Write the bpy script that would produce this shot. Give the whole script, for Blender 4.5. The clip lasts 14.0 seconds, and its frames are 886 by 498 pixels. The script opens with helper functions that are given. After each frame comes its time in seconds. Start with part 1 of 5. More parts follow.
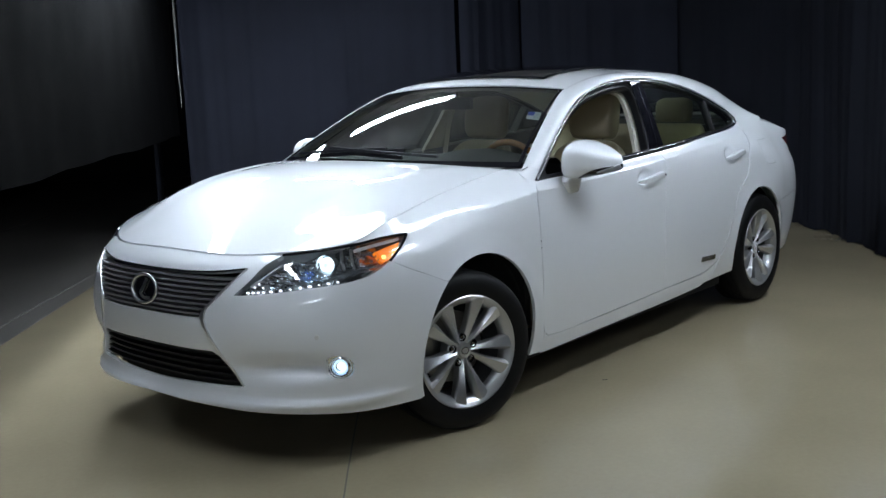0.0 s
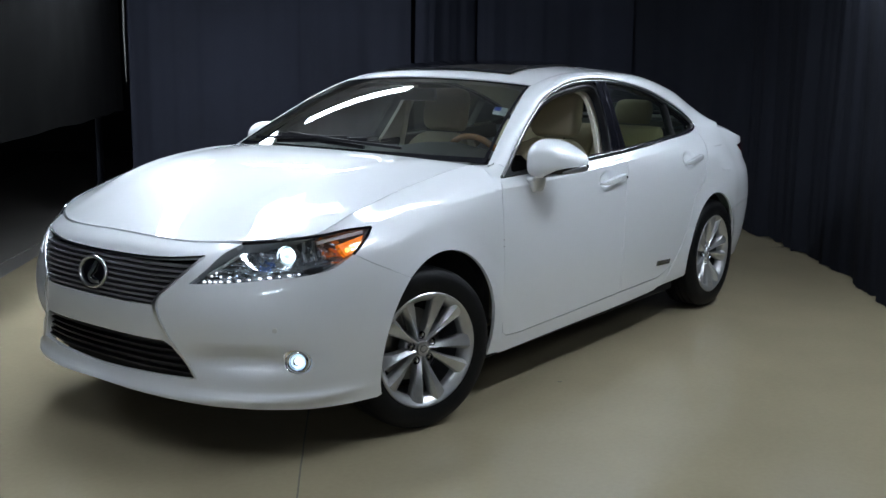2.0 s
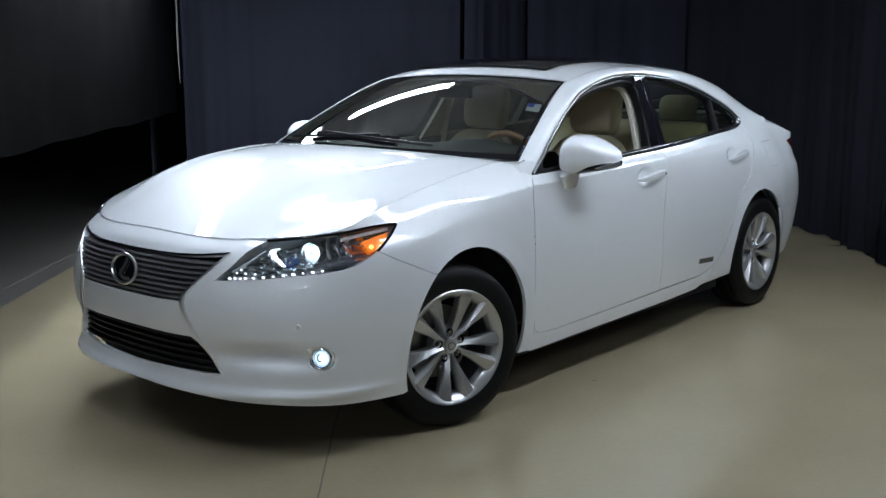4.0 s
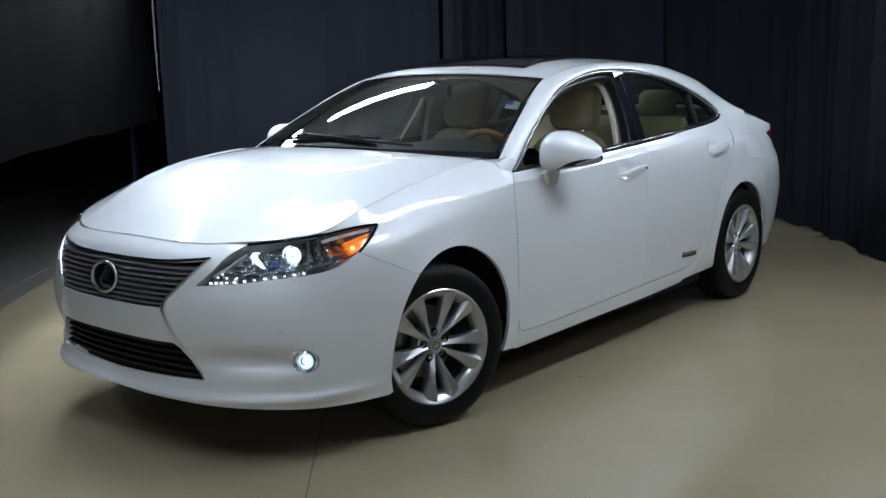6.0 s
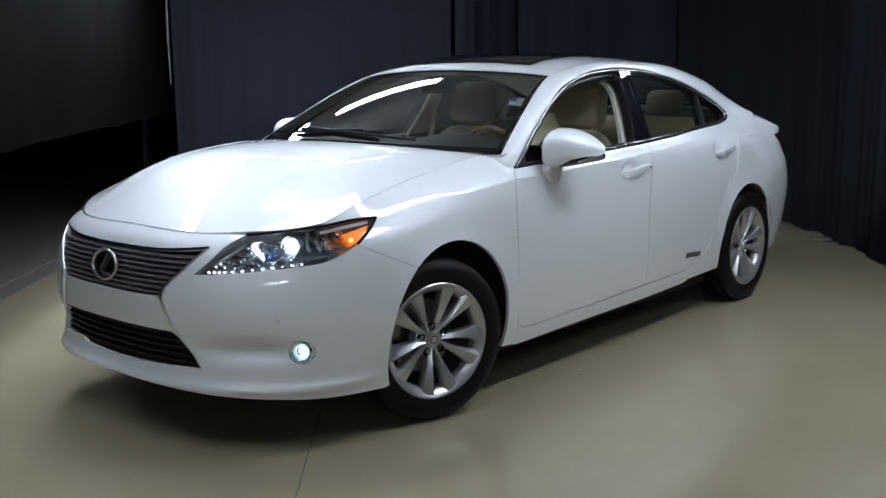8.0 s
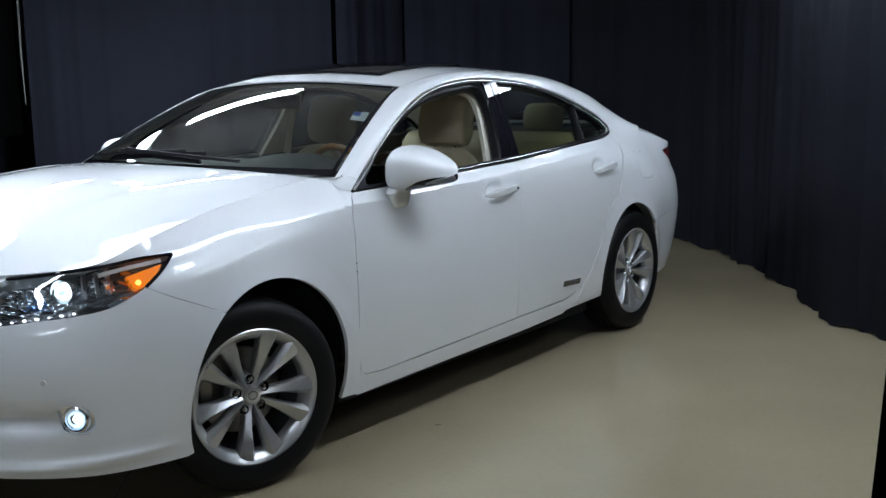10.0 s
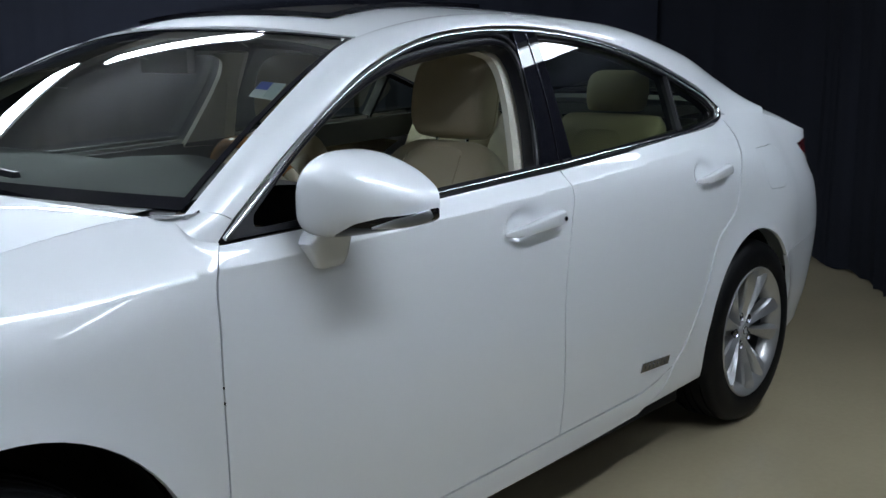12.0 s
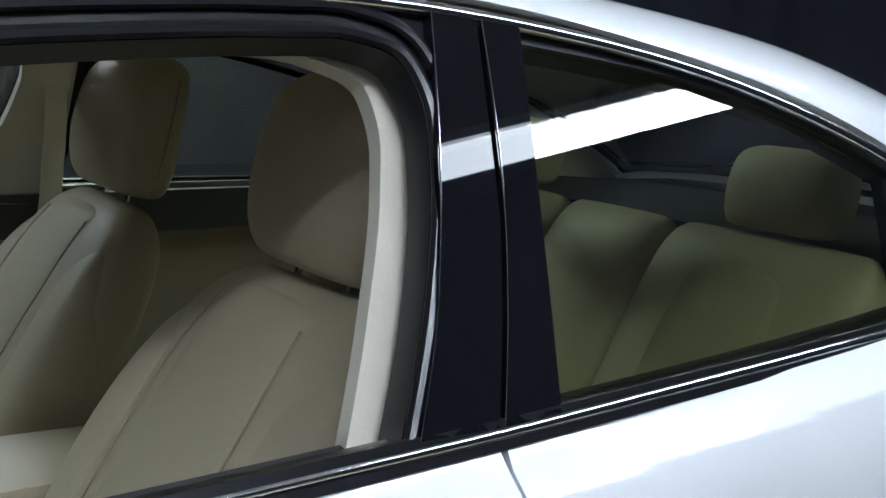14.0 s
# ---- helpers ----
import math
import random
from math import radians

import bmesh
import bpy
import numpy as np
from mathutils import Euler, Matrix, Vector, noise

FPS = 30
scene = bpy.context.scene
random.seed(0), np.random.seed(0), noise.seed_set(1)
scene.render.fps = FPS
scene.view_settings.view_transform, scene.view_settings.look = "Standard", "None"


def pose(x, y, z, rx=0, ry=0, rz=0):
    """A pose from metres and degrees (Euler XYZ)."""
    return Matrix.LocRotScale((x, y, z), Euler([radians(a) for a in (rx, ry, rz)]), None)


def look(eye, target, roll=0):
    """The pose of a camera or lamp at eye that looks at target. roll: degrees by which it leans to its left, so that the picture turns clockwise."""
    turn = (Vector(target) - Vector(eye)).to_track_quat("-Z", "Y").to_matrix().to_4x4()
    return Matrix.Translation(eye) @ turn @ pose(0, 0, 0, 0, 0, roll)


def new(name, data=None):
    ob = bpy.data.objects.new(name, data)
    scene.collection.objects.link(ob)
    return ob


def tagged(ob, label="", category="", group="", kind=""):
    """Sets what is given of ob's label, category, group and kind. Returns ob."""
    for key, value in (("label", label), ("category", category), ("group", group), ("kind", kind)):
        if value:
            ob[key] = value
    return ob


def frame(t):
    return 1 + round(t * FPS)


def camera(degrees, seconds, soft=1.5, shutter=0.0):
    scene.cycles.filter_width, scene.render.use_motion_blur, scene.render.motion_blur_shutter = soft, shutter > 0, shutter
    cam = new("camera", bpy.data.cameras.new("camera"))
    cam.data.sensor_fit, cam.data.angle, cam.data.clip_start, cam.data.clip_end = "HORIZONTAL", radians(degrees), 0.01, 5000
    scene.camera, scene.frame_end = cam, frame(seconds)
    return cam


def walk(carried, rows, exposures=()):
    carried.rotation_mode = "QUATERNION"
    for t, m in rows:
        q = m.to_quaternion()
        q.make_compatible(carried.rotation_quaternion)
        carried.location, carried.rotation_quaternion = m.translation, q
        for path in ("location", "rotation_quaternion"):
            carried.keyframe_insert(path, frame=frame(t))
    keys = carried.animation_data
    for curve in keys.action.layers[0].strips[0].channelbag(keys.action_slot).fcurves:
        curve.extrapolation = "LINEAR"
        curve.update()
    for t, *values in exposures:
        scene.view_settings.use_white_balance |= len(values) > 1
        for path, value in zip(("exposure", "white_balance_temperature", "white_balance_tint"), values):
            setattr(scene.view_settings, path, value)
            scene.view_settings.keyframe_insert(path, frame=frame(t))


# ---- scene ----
import mathutils.geometry

cam = camera(46.8, 14.0)
PATH = [
    (0, (-3.162, -3.501, 1.445), (-1.673, -2.207, 1.117), -2.5),
    (0.5, (-3.129, -3.43, 1.449), (-1.648, -2.124, 1.134), -2.1),
    (1, (-3.151, -3.357, 1.46), (-1.632, -2.104, 1.111), -0.1),
    (1.5, (-3.158, -3.358, 1.46), (-1.61, -2.142, 1.107), 0.1),
    (2, (-3.158, -3.341, 1.463), (-1.591, -2.151, 1.109), 0.7),
    (2.5, (-3.155, -3.333, 1.45), (-1.578, -2.158, 1.086), 1.0),
    (3, (-3.108, -3.375, 1.441), (-1.594, -2.128, 1.053), 0.3),
    (3.2, (-3.072, -3.435, 1.453), (-1.593, -2.141, 1.083), 0.4),
    (5.5, (-3.04, -3.459, 1.432), (-1.528, -2.195, 1.092), -1.1),
    (6, (-3.033, -3.459, 1.434), (-1.529, -2.189, 1.084), -1.4),
    (6.5, (-3.021, -3.455, 1.433), (-1.524, -2.181, 1.062), -0.8),
    (7, (-3.02, -3.442, 1.428), (-1.524, -2.166, 1.062), -0.4),
    (7.2, (-3.019, -3.441, 1.432), (-1.526, -2.163, 1.063), -0.1),
    (9.3, (-2.755, -3.659, 1.353), (-1.279, -2.345, 1.049), -1.6),
    (9.5, (-2.64, -3.603, 1.353), (-1.131, -2.338, 1.004), -0.2),
    (10, (-2.329, -3.421, 1.365), (-0.748, -2.236, 1.052), -1.0),
    (10.5, (-1.918, -3.2, 1.34), (-0.401, -1.916, 1.114), -1.8),
    (11, (-1.517, -2.905, 1.328), (-0.034, -1.581, 1.109), -0.5),
    (11.5, (-1.096, -2.652, 1.335), (0.455, -1.436, 0.997), -2.3),
    (12, (-0.609, -2.411, 1.333), (0.869, -1.118, 0.955), -0.3),
    (12.5, (-0.174, -2.123, 1.338), (1.283, -0.797, 0.989), 2.4),
    (13, (0.333, -1.95, 1.298), (1.811, -0.654, 0.934), 1.9),
    (13.5, (0.766, -1.685, 1.311), (2.131, -0.261, 0.982), 0.9),
    (14, (1.129, -1.453, 1.321), (2.324, 0.12, 1.003), 5.2),
]
walk(cam, [(t, look(eye, target, roll)) for t, eye, target, roll in PATH],
     exposures=[(0.0, .97), (9.5, .93), (11.0, .86), (12.0, .78), (13.0, .62), (13.5, .82), (14.0, 1.36)])


# ---- light ----
world = bpy.data.worlds.new("room_dark")
scene.world = world
world.use_nodes = True
world.node_tree.nodes["Background"].inputs[0].default_value = (.01, .011, .014, 1)
world.node_tree.nodes["Background"].inputs[1].default_value = .3

TUBE_TINT = (.835, .95, 1.085)
# suspended fluorescent strips: two ends on plan, height, width, brightness
# the last two are unseen fill, added to brighten the dark floor and far drape
STRIPS = [
    ((-.50, 1.48), (2.15, 3.58), 2.46, .24, 16), ((2.02, 2.75), (2.14, 1.35), 2.55, .15, 38), ((-.75, .38), (.5, -.1), 2.6, .14, 14),
    ((2.59, -1.90), (4.31, -1.12), 2.35, .14, 11), ((.30, -2.15), (2.0, -2.2), 2.6, .08, 32), ((1.6, -4.4), (2.6, -3.5), 2.6, .12, 13),
    ((-6.4, -4.2), (-5.0, -6.4), 2.6, .14, 19), ((-2.5, -1.5), (-1.3, -.6), 2.6, .10, 24), ((-3.3, 1.0), (-2.0, 2.3), 2.6, .12, 7),
    ((-1.9, 4.1), (-.8, 5.2), 2.6, .12, 8),
]


# ---- materials ----
def material(name, colour, rough=.5, metal=0.0, coat=0.0, ior=1.5, grain=0.0, scale=60.0, bump=0.0, wear=0.0, wear_scale=3.0, emit=None, power=0.0, sheen=0.0, spec=.5, coat_rough=.03):
    m = bpy.data.materials.new(name)
    m.use_nodes = True
    tree = m.node_tree
    b = tree.nodes["Principled BSDF"]
    b.inputs["Base Color"].default_value = (*colour, 1)
    b.inputs["Roughness"].default_value = rough
    b.inputs["Metallic"].default_value = metal
    b.inputs["Coat Weight"].default_value = coat
    b.inputs["Coat Roughness"].default_value = coat_rough
    b.inputs["IOR"].default_value = ior
    b.inputs["Specular IOR Level"].default_value = spec
    b.inputs["Sheen Weight"].default_value = sheen
    if emit:
        b.inputs["Emission Color"].default_value = (*emit, 1)
        b.inputs["Emission Strength"].default_value = power
    link = tree.links.new
    if grain or wear or bump:
        place = tree.nodes.new("ShaderNodeTexCoord")
        fine = tree.nodes.new("ShaderNodeTexNoise")
        fine.inputs["Scale"].default_value, fine.inputs["Detail"].default_value = scale, 4
        link(place.outputs["Object"], fine.inputs["Vector"])
        broad = tree.nodes.new("ShaderNodeTexNoise")
        broad.inputs["Scale"].default_value, broad.inputs["Detail"].default_value = wear_scale, 5
        link(place.outputs["Object"], broad.inputs["Vector"])
        tone = tree.nodes.new("ShaderNodeMath")
        tone.operation = "MULTIPLY_ADD"
        link(fine.outputs["Fac"], tone.inputs[0])
        tone.inputs[1].default_value, tone.inputs[2].default_value = 2 * grain, 1 - grain
        tone2 = tree.nodes.new("ShaderNodeMath")
        tone2.operation = "MULTIPLY_ADD"
        link(broad.outputs["Fac"], tone2.inputs[0])
        tone2.inputs[1].default_value, tone2.inputs[2].default_value = 2 * wear, 1 - wear
        both = tree.nodes.new("ShaderNodeMath")
        both.operation = "MULTIPLY"
        link(tone.outputs[0], both.inputs[0])
        link(tone2.outputs[0], both.inputs[1])
        tint = tree.nodes.new("ShaderNodeVectorMath")
        tint.operation = "SCALE"
        tint.inputs[0].default_value = colour
        link(both.outputs[0], tint.inputs["Scale"])
        link(tint.outputs[0], b.inputs["Base Color"])
        rub = tree.nodes.new("ShaderNodeMath")
        rub.operation = "MULTIPLY_ADD"
        link(broad.outputs["Fac"], rub.inputs[0])
        rub.inputs[1].default_value, rub.inputs[2].default_value = .5 * rough * min(1, 4 * wear + .2), rough * (1 - .25 * min(1, 4 * wear + .2))
        link(rub.outputs[0], b.inputs["Roughness"])
        if bump:
            relief = tree.nodes.new("ShaderNodeBump")
            relief.inputs["Strength"].default_value, relief.inputs["Distance"].default_value = bump, .004
            link(fine.outputs["Fac"], relief.inputs["Height"])
            link(relief.outputs[0], b.inputs["Normal"])
    return m


def pane_material(name, tint, gloss=1.0):
    """A thin clear pane: tinted light passes, the rest is mirrored by angle."""
    m = bpy.data.materials.new(name)
    m.use_nodes = True
    tree = m.node_tree
    tree.nodes.remove(tree.nodes["Principled BSDF"])
    clear = tree.nodes.new("ShaderNodeBsdfTransparent")
    clear.inputs[0].default_value = (*tint, 1)
    shine = tree.nodes.new("ShaderNodeBsdfGlossy")
    shine.inputs["Roughness"].default_value = .012
    shine.inputs["Color"].default_value = (gloss, gloss, gloss, 1)
    angle = tree.nodes.new("ShaderNodeLayerWeight")
    angle.inputs["Blend"].default_value = .5
    steep = tree.nodes.new("ShaderNodeMath")
    steep.operation = "POWER"
    tree.links.new(angle.outputs["Facing"], steep.inputs[0])
    steep.inputs[1].default_value = 4.2
    share = tree.nodes.new("ShaderNodeMath")
    share.operation = "MULTIPLY_ADD"
    tree.links.new(steep.outputs[0], share.inputs[0])
    share.inputs[1].default_value, share.inputs[2].default_value = .86, .075
    mix = tree.nodes.new("ShaderNodeMixShader")
    tree.links.new(share.outputs[0], mix.inputs[0])
    tree.links.new(clear.outputs[0], mix.inputs[1])
    tree.links.new(shine.outputs[0], mix.inputs[2])
    tree.links.new(mix.outputs[0], tree.nodes["Material Output"].inputs[0])
    return m


PAINT = material("pearl_white_paint", (.86, .88, .91), .5, .24, 1.0, grain=.012, scale=900, wear=.01, wear_scale=2, spec=.08, coat_rough=.015)
CHROME = material("chrome", (.86, .87, .88), .16, 1.0)
SATIN_CHROME = material("satin_chrome", (.80, .81, .83), .30, 1.0)
DARK_CHROME = material("smoked_chrome", (.22, .22, .24), .15, 1.0)
ALLOY = material("painted_alloy", (.52, .525, .53), .30, .75, .3, grain=.02, scale=400, wear=.06, wear_scale=14)
RUBBER = material("tyre_rubber", (.0042, .0042, .0048), .55, grain=.15, scale=160, bump=.15, wear=.2, wear_scale=9, spec=.22)
BLACK_GLOSS = material("gloss_black", (.007, .007, .010), .02, 0, 0, spec=.25)
BLACK_PLASTIC = material("black_plastic", (.018, .018, .020), .42, grain=.1, scale=300, bump=.1)
SEAL = material("rubber_seal", (.010, .010, .013), .38, grain=.1, scale=200, spec=.35)
BEAD = material("rubber_bead", (.009, .009, .012), .28, grain=.1, scale=200, spec=.45)
VOID = material("wheel_well_felt", (.008, .008, .009), .9, grain=.2, scale=120, bump=.3)
GRILLE = material("grille_grey", (.27, .27, .29), .36, .55, .3)
LEATHER = material("beige_leather", (.43, .37, .265), .48, grain=.06, scale=220, bump=.12, wear=.05, wear_scale=6)
STITCH = material("leather_seam", (.29, .245, .17), .7, grain=.2, scale=400)
LEATHER_SEAM = material("beige_leather_panel", (.40, .345, .245), .55, grain=.10, scale=420, bump=.2, wear=.05, wear_scale=5)
TRIM = material("pale_trim", (.68, .64, .55), .6, grain=.05, scale=300, bump=.1)
HEADLINER = material("pale_headliner", (.60, .57, .50), .9, grain=.08, scale=500, bump=.2)
DASH = material("dark_dashboard", (.045, .045, .047), .55, grain=.12, scale=350, bump=.2)
CARPET = material("dark_beige_carpet", (.20, .17, .13), .95, grain=.2, scale=300, bump=.5)
WOOD = material("varnished_wood", (.34, .16, .06), .25, 0, .7, grain=.25, scale=40, wear=.2, wear_scale=12)
BARREL = material("shaded_rim_barrel", (.16, .16, .165), .4, .6, grain=.05, scale=200)
DISC = material("brake_disc", (.30, .29, .28), .35, 1.0, grain=.1, scale=80)
GLASS = pane_material("screen_glass", (.55, .59, .56))
GLASS_REAR = pane_material("tinted_side_glass", (.60, .66, .52))
GLASS_BACK = pane_material("shaded_rear_glass", (.44, .48, .42))
LAMP_CLEAR = pane_material("clear_lamp_cover", (.93, .95, .96))
LAMP_CHROME = material("lamp_reflector", (.70, .73, .76), .2, 1.0)
LAMP_DARK = material("lamp_housing", (.34, .36, .38), .16, .9)
LAMP_SILVER = material("lamp_bezel", (.46, .48, .50), .28, .5)
AMBER = material("amber_plastic", (.90, .22, .01), .2, 0, .5, emit=(1.0, .24, .01), power=.24)
AMBER_BULB = material("amber_bulb", (1, .5, .1), .3, emit=(1.0, .55, .1), power=1.3)
BULB = material("lit_xenon_lens", (.9, .95, 1), .1, emit=(.74, .95, 1.0), power=1.3)
FOG_LIT = material("lit_fog_lens", (.9, .95, 1), .1, emit=(.42, .66, 1.0), power=.50)
# blue glint of the headlamp, put into the facets' colour
LAMP_BLUE = material("blue_glint_colour", (.22, .36, .66), .22, .9)
LED = material("daytime_led", (.9, .92, 1), .2, emit=(.9, .93, 1.0), power=.8)
RED = material("red_lamp", (.16, .006, .008), .12, 0, 1.0)
STICKER_WHITE = material("sticker_white", (.72, .74, .74), .5)
STICKER_BLUE = material("sticker_blue", (.03, .07, .42), .5)
STICKER_GREY = material("sticker_grey_green", (.36, .45, .42), .5)
FLOOR = material("beige_sealed_concrete", (.355, .300, .198), .20, 0, .22, grain=.06, scale=42, bump=.03, wear=.22, wear_scale=.9)
FLOOR_BLACK = material("black_painted_floor", (.13, .12, .11), .45, grain=.2, scale=40, bump=.05, wear=.3, wear_scale=1.2)
JOINT = material("floor_joint", (.13, .115, .085), .8, grain=.2, scale=80)
PALE_LINE = material("scuffed_pale_line", (.16, .15, .14), .7, grain=.5, scale=18, wear=.3, wear_scale=8)
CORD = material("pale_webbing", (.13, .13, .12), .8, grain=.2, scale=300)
CURTAIN = material("black_drape", (.0155, .017, .025), .92, grain=.25, scale=260, bump=.25, wear=.35, wear_scale=1.4, spec=.08)
# drape colour again, with shade put in for the long drape under its strip
CURTAIN_DIMMED = material("dimmed_black_drape", (.0125, .0137, .019), .92, grain=.25, scale=260, bump=.25, wear=.35, wear_scale=1.4, spec=.08)
# near-black copy of the drape colour: shade put in against the nearby strips
CURTAIN_SHADED = material("shaded_black_drape", (.0006, .0006, .0007), .92, grain=.25, scale=200, bump=.25, wear=.4, wear_scale=2.2, spec=.03)
WALL_DARK = material("dark_wall", (.02, .02, .022), .9, grain=.2, scale=20, bump=.1)
CEILING_PAINT = material("ceiling_paint", (.30, .30, .31), .9, grain=.05, scale=30, wear=.05)
FIXTURE = material("white_enamel", (.75, .75, .75), .4)


# ---- the car's surfaces ----
def spline(ts, vals, t):
    """Smooth curve through values at knots (cubic with averaged slopes)."""
    ts, vals, t = np.asarray(ts, float), np.asarray(vals, float), np.asarray(t, float)
    gap = np.diff(ts)
    rise = np.diff(vals) / gap
    slope = np.empty_like(vals)
    slope[1:-1] = (rise[:-1] * gap[1:] + rise[1:] * gap[:-1]) / (gap[:-1] + gap[1:])
    slope[0], slope[-1] = 1.5 * rise[0] - 0.5 * slope[1], 1.5 * rise[-1] - 0.5 * slope[-2]
    k = np.clip(np.searchsorted(ts, t, side="right") - 1, 0, len(ts) - 2)
    w = (t - ts[k]) / gap[k]
    a, b, ma, mb = vals[k], vals[k + 1], slope[k] * gap[k], slope[k + 1] * gap[k]
    return a + w * (ma + w * (3 * (b - a) - 2 * ma - mb + w * (ma + mb - 2 * (b - a))))


# the body's long lines, from the middle of the nose round the flank to the middle of the tail; half width as y
LINE_X = [
    [-.932, -.912, -.822, -.618, -.33, 0, .42, .58, 1.1, 1.7, 2.3, 2.82, 3.20, 3.58, 3.80, 3.86],
    [-.922, -.903, -.815, -.640, -.33, 0, .42, .58, 1.1, 1.7, 2.3, 2.82, 3.20, 3.62, 3.86, 3.92],
    [-.950, -.928, -.835, -.65, -.33, 0, .42, .58, 1.1, 1.7, 2.3, 2.82, 3.20, 3.66, 3.90, 3.95],
    [-.925, -.903, -.805, -.62, -.33, 0, .42, .58, 1.1, 1.7, 2.3, 2.82, 3.20, 3.64, 3.88, 3.93],
    [-.880, -.860, -.770, -.57, -.32, 0, .42, .58, 1.1, 1.7, 2.3, 2.85, 3.20, 3.61, 3.83, 3.89],
    [-.815, -.795, -.715, -.53, -.31, 0, .434, .55, 1.1, 1.7, 2.3, 2.93, 3.28, 3.69, 3.82, 3.86],
]
LINE_Y = [
    [0, .30, .57, .79, .865, .872, .878, .880, .882, .882, .877, .870, .85, .74, .45, 0],
    [0, .31, .575, .79, .882, .888, .892, .893, .894, .893, .890, .886, .87, .765, .46, 0],
    [0, .32, .575, .785, .888, .903, .905, .906, .908, .907, .905, .900, .885, .775, .46, 0],
    [0, .32, .56, .765, .865, .888, .893, .895, .897, .897, .896, .893, .88, .765, .46, 0],
    [0, .32, .545, .745, .83, .852, .862, .870, .874, .872, .866, .850, .825, .735, .45, 0],
    [0, .33, .53, .745, .772, .779, .770, .842, .838, .815, .786, .690, .69, .69, .45, 0],
]
LINE_Z = [
    [.262, .254, .238, .222, .207, .200, .205, .206, .213, .220, .236, .243, .25, .27, .29, .29],
    [.36, .36, .36, .36, .36, .34, .30, .30, .30, .30, .31, .34, .37, .41, .43, .43],
    [.56, .56, .56, .56, .58, .58, .56, .56, .56, .56, .57, .58, .60, .62, .62, .62],
    [.69, .695, .71, .73, .755, .775, .78, .78, .79, .80, .80, .79, .79, .79, .79, .79],
    [.775, .772, .78, .795, .825, .875, .92, .918, .93, .94, .950, .955, .93, .895, .90, .90],
    [.82, .815, .822, .850, .916, .986, 1.038, .982, .996, 1.019, 1.051, 1.100, 1.084, 1.000, 1.005, 1.01],
]
NU, NV = len(LINE_X[0]) - 1, len(LINE_X) - 1
FRONT_ARCH, REAR_ARCH = (.062, .34, .366, .391), (2.79, .35, .345, .368)


def ring(u, v):
    """Nose, flank and tail as one surface: u from nose to tail (negative: the other half), v from the sill to the belt."""
    sign = np.where(u < 0, -1.0, 1.0)
    u, v = np.clip(np.abs(u), 0, NU), np.clip(v, 0, NV)
    us = np.arange(-1, NU + 2)
    out = []
    for n, grid in enumerate((LINE_X, LINE_Y, LINE_Z)):
        flip = -1 if n == 1 else 1
        rows = np.stack([spline(us, [flip * row[1], *row, flip * row[-2]], u) for row in grid])
        k = np.clip(v.astype(int), 0, NV - 1)
        w = v - k
        pick = lambda j: np.take_along_axis(rows, np.clip(j, 0, NV)[None], 0)[0]
        p0, p1, p2, p3 = pick(k - 1), pick(k), pick(k + 1), pick(k + 2)
        p0 = np.where(k == 0, 2 * p1 - p2, p0)
        p3 = np.where(k == NV - 1, 2 * p2 - p1, p3)
        ma, mb = (p2 - p0) / 2, (p3 - p1) / 2
        out.append(p1 + w * (ma + w * (3 * (p2 - p1) - 2 * ma - mb + w * (ma + mb - 2 * (p2 - p1)))))
    out[1] = out[1] * sign
    # bowls behind the door handles
    for hx, hz in ((1.450, .902), (2.462, .938)):
        dip = ((out[0] - hx) / .070) ** 2 + ((out[2] - hz - .10 * (out[0] - hx)) / .038) ** 2
        out[1] = out[1] - .024 * sign * np.exp(-dip ** 2)
    # scoop beside the fog lamps, crease along the wings and doors
    half = np.abs(out[1])
    scoop = .038 * np.exp(-((half - .68) / np.where(half < .68, .17, .085)) ** 2 - ((out[2] - .410) / np.where(out[2] > .410, .034, .040)) ** 2) * (out[0] < -.4)
    out[0], out[1] = out[0] + scoop, out[1] - .5 * scoop * sign
    # lip along the bumper's foot
    lip = .016 * np.exp(-((out[2] - .262) / .020) ** 2) * np.clip((-.30 - out[0]) / .2, 0, 1)
    out[0], out[1] = out[0] - .8 * lip, out[1] + .6 * lip * sign * np.clip(np.abs(out[1]) / .5, 0, 1)
    # flares round the wheel arches
    for cx, cz, rx, rz in (FRONT_ARCH, REAR_ARCH):
        reach = np.hypot((out[0] - cx) / rx, (out[2] - cz) / rz)
        out[1] = out[1] + .013 * sign * np.clip(1 - (reach - 1) / .26, 0, 1) ** 2 * np.clip((out[2] - .25) / .2, 0, 1)
    # sharp shoulder line below the windows
    line = np.where(out[0] > .5, belt_z(out[0]) - .046, belt_z(.5) - .046 - .10 * (.5 - out[0]))
    fade = np.clip((out[0] - .05) / .5, 0, 1) * np.clip((2.75 - out[0]) / .3, 0, 1)
    out[1] = out[1] + .008 * sign * fade * np.exp(-np.abs(out[2] - line) / .034)
    return np.stack(out, -1)


def belt_y(x):
    return np.polyval([.00368, -.03428, .10252, -.13226, .04359, .85562], x)


def belt_z(x):
    return np.polyval([.00351, -.02809, .08308, -.10114, .07843, .9584], x)


def glass(x, z):
    """The curved plane of the side windows."""
    rise = z - belt_z(x)
    return np.stack([x, belt_y(x) - .43 * rise - .10 * rise * rise, z], -1)


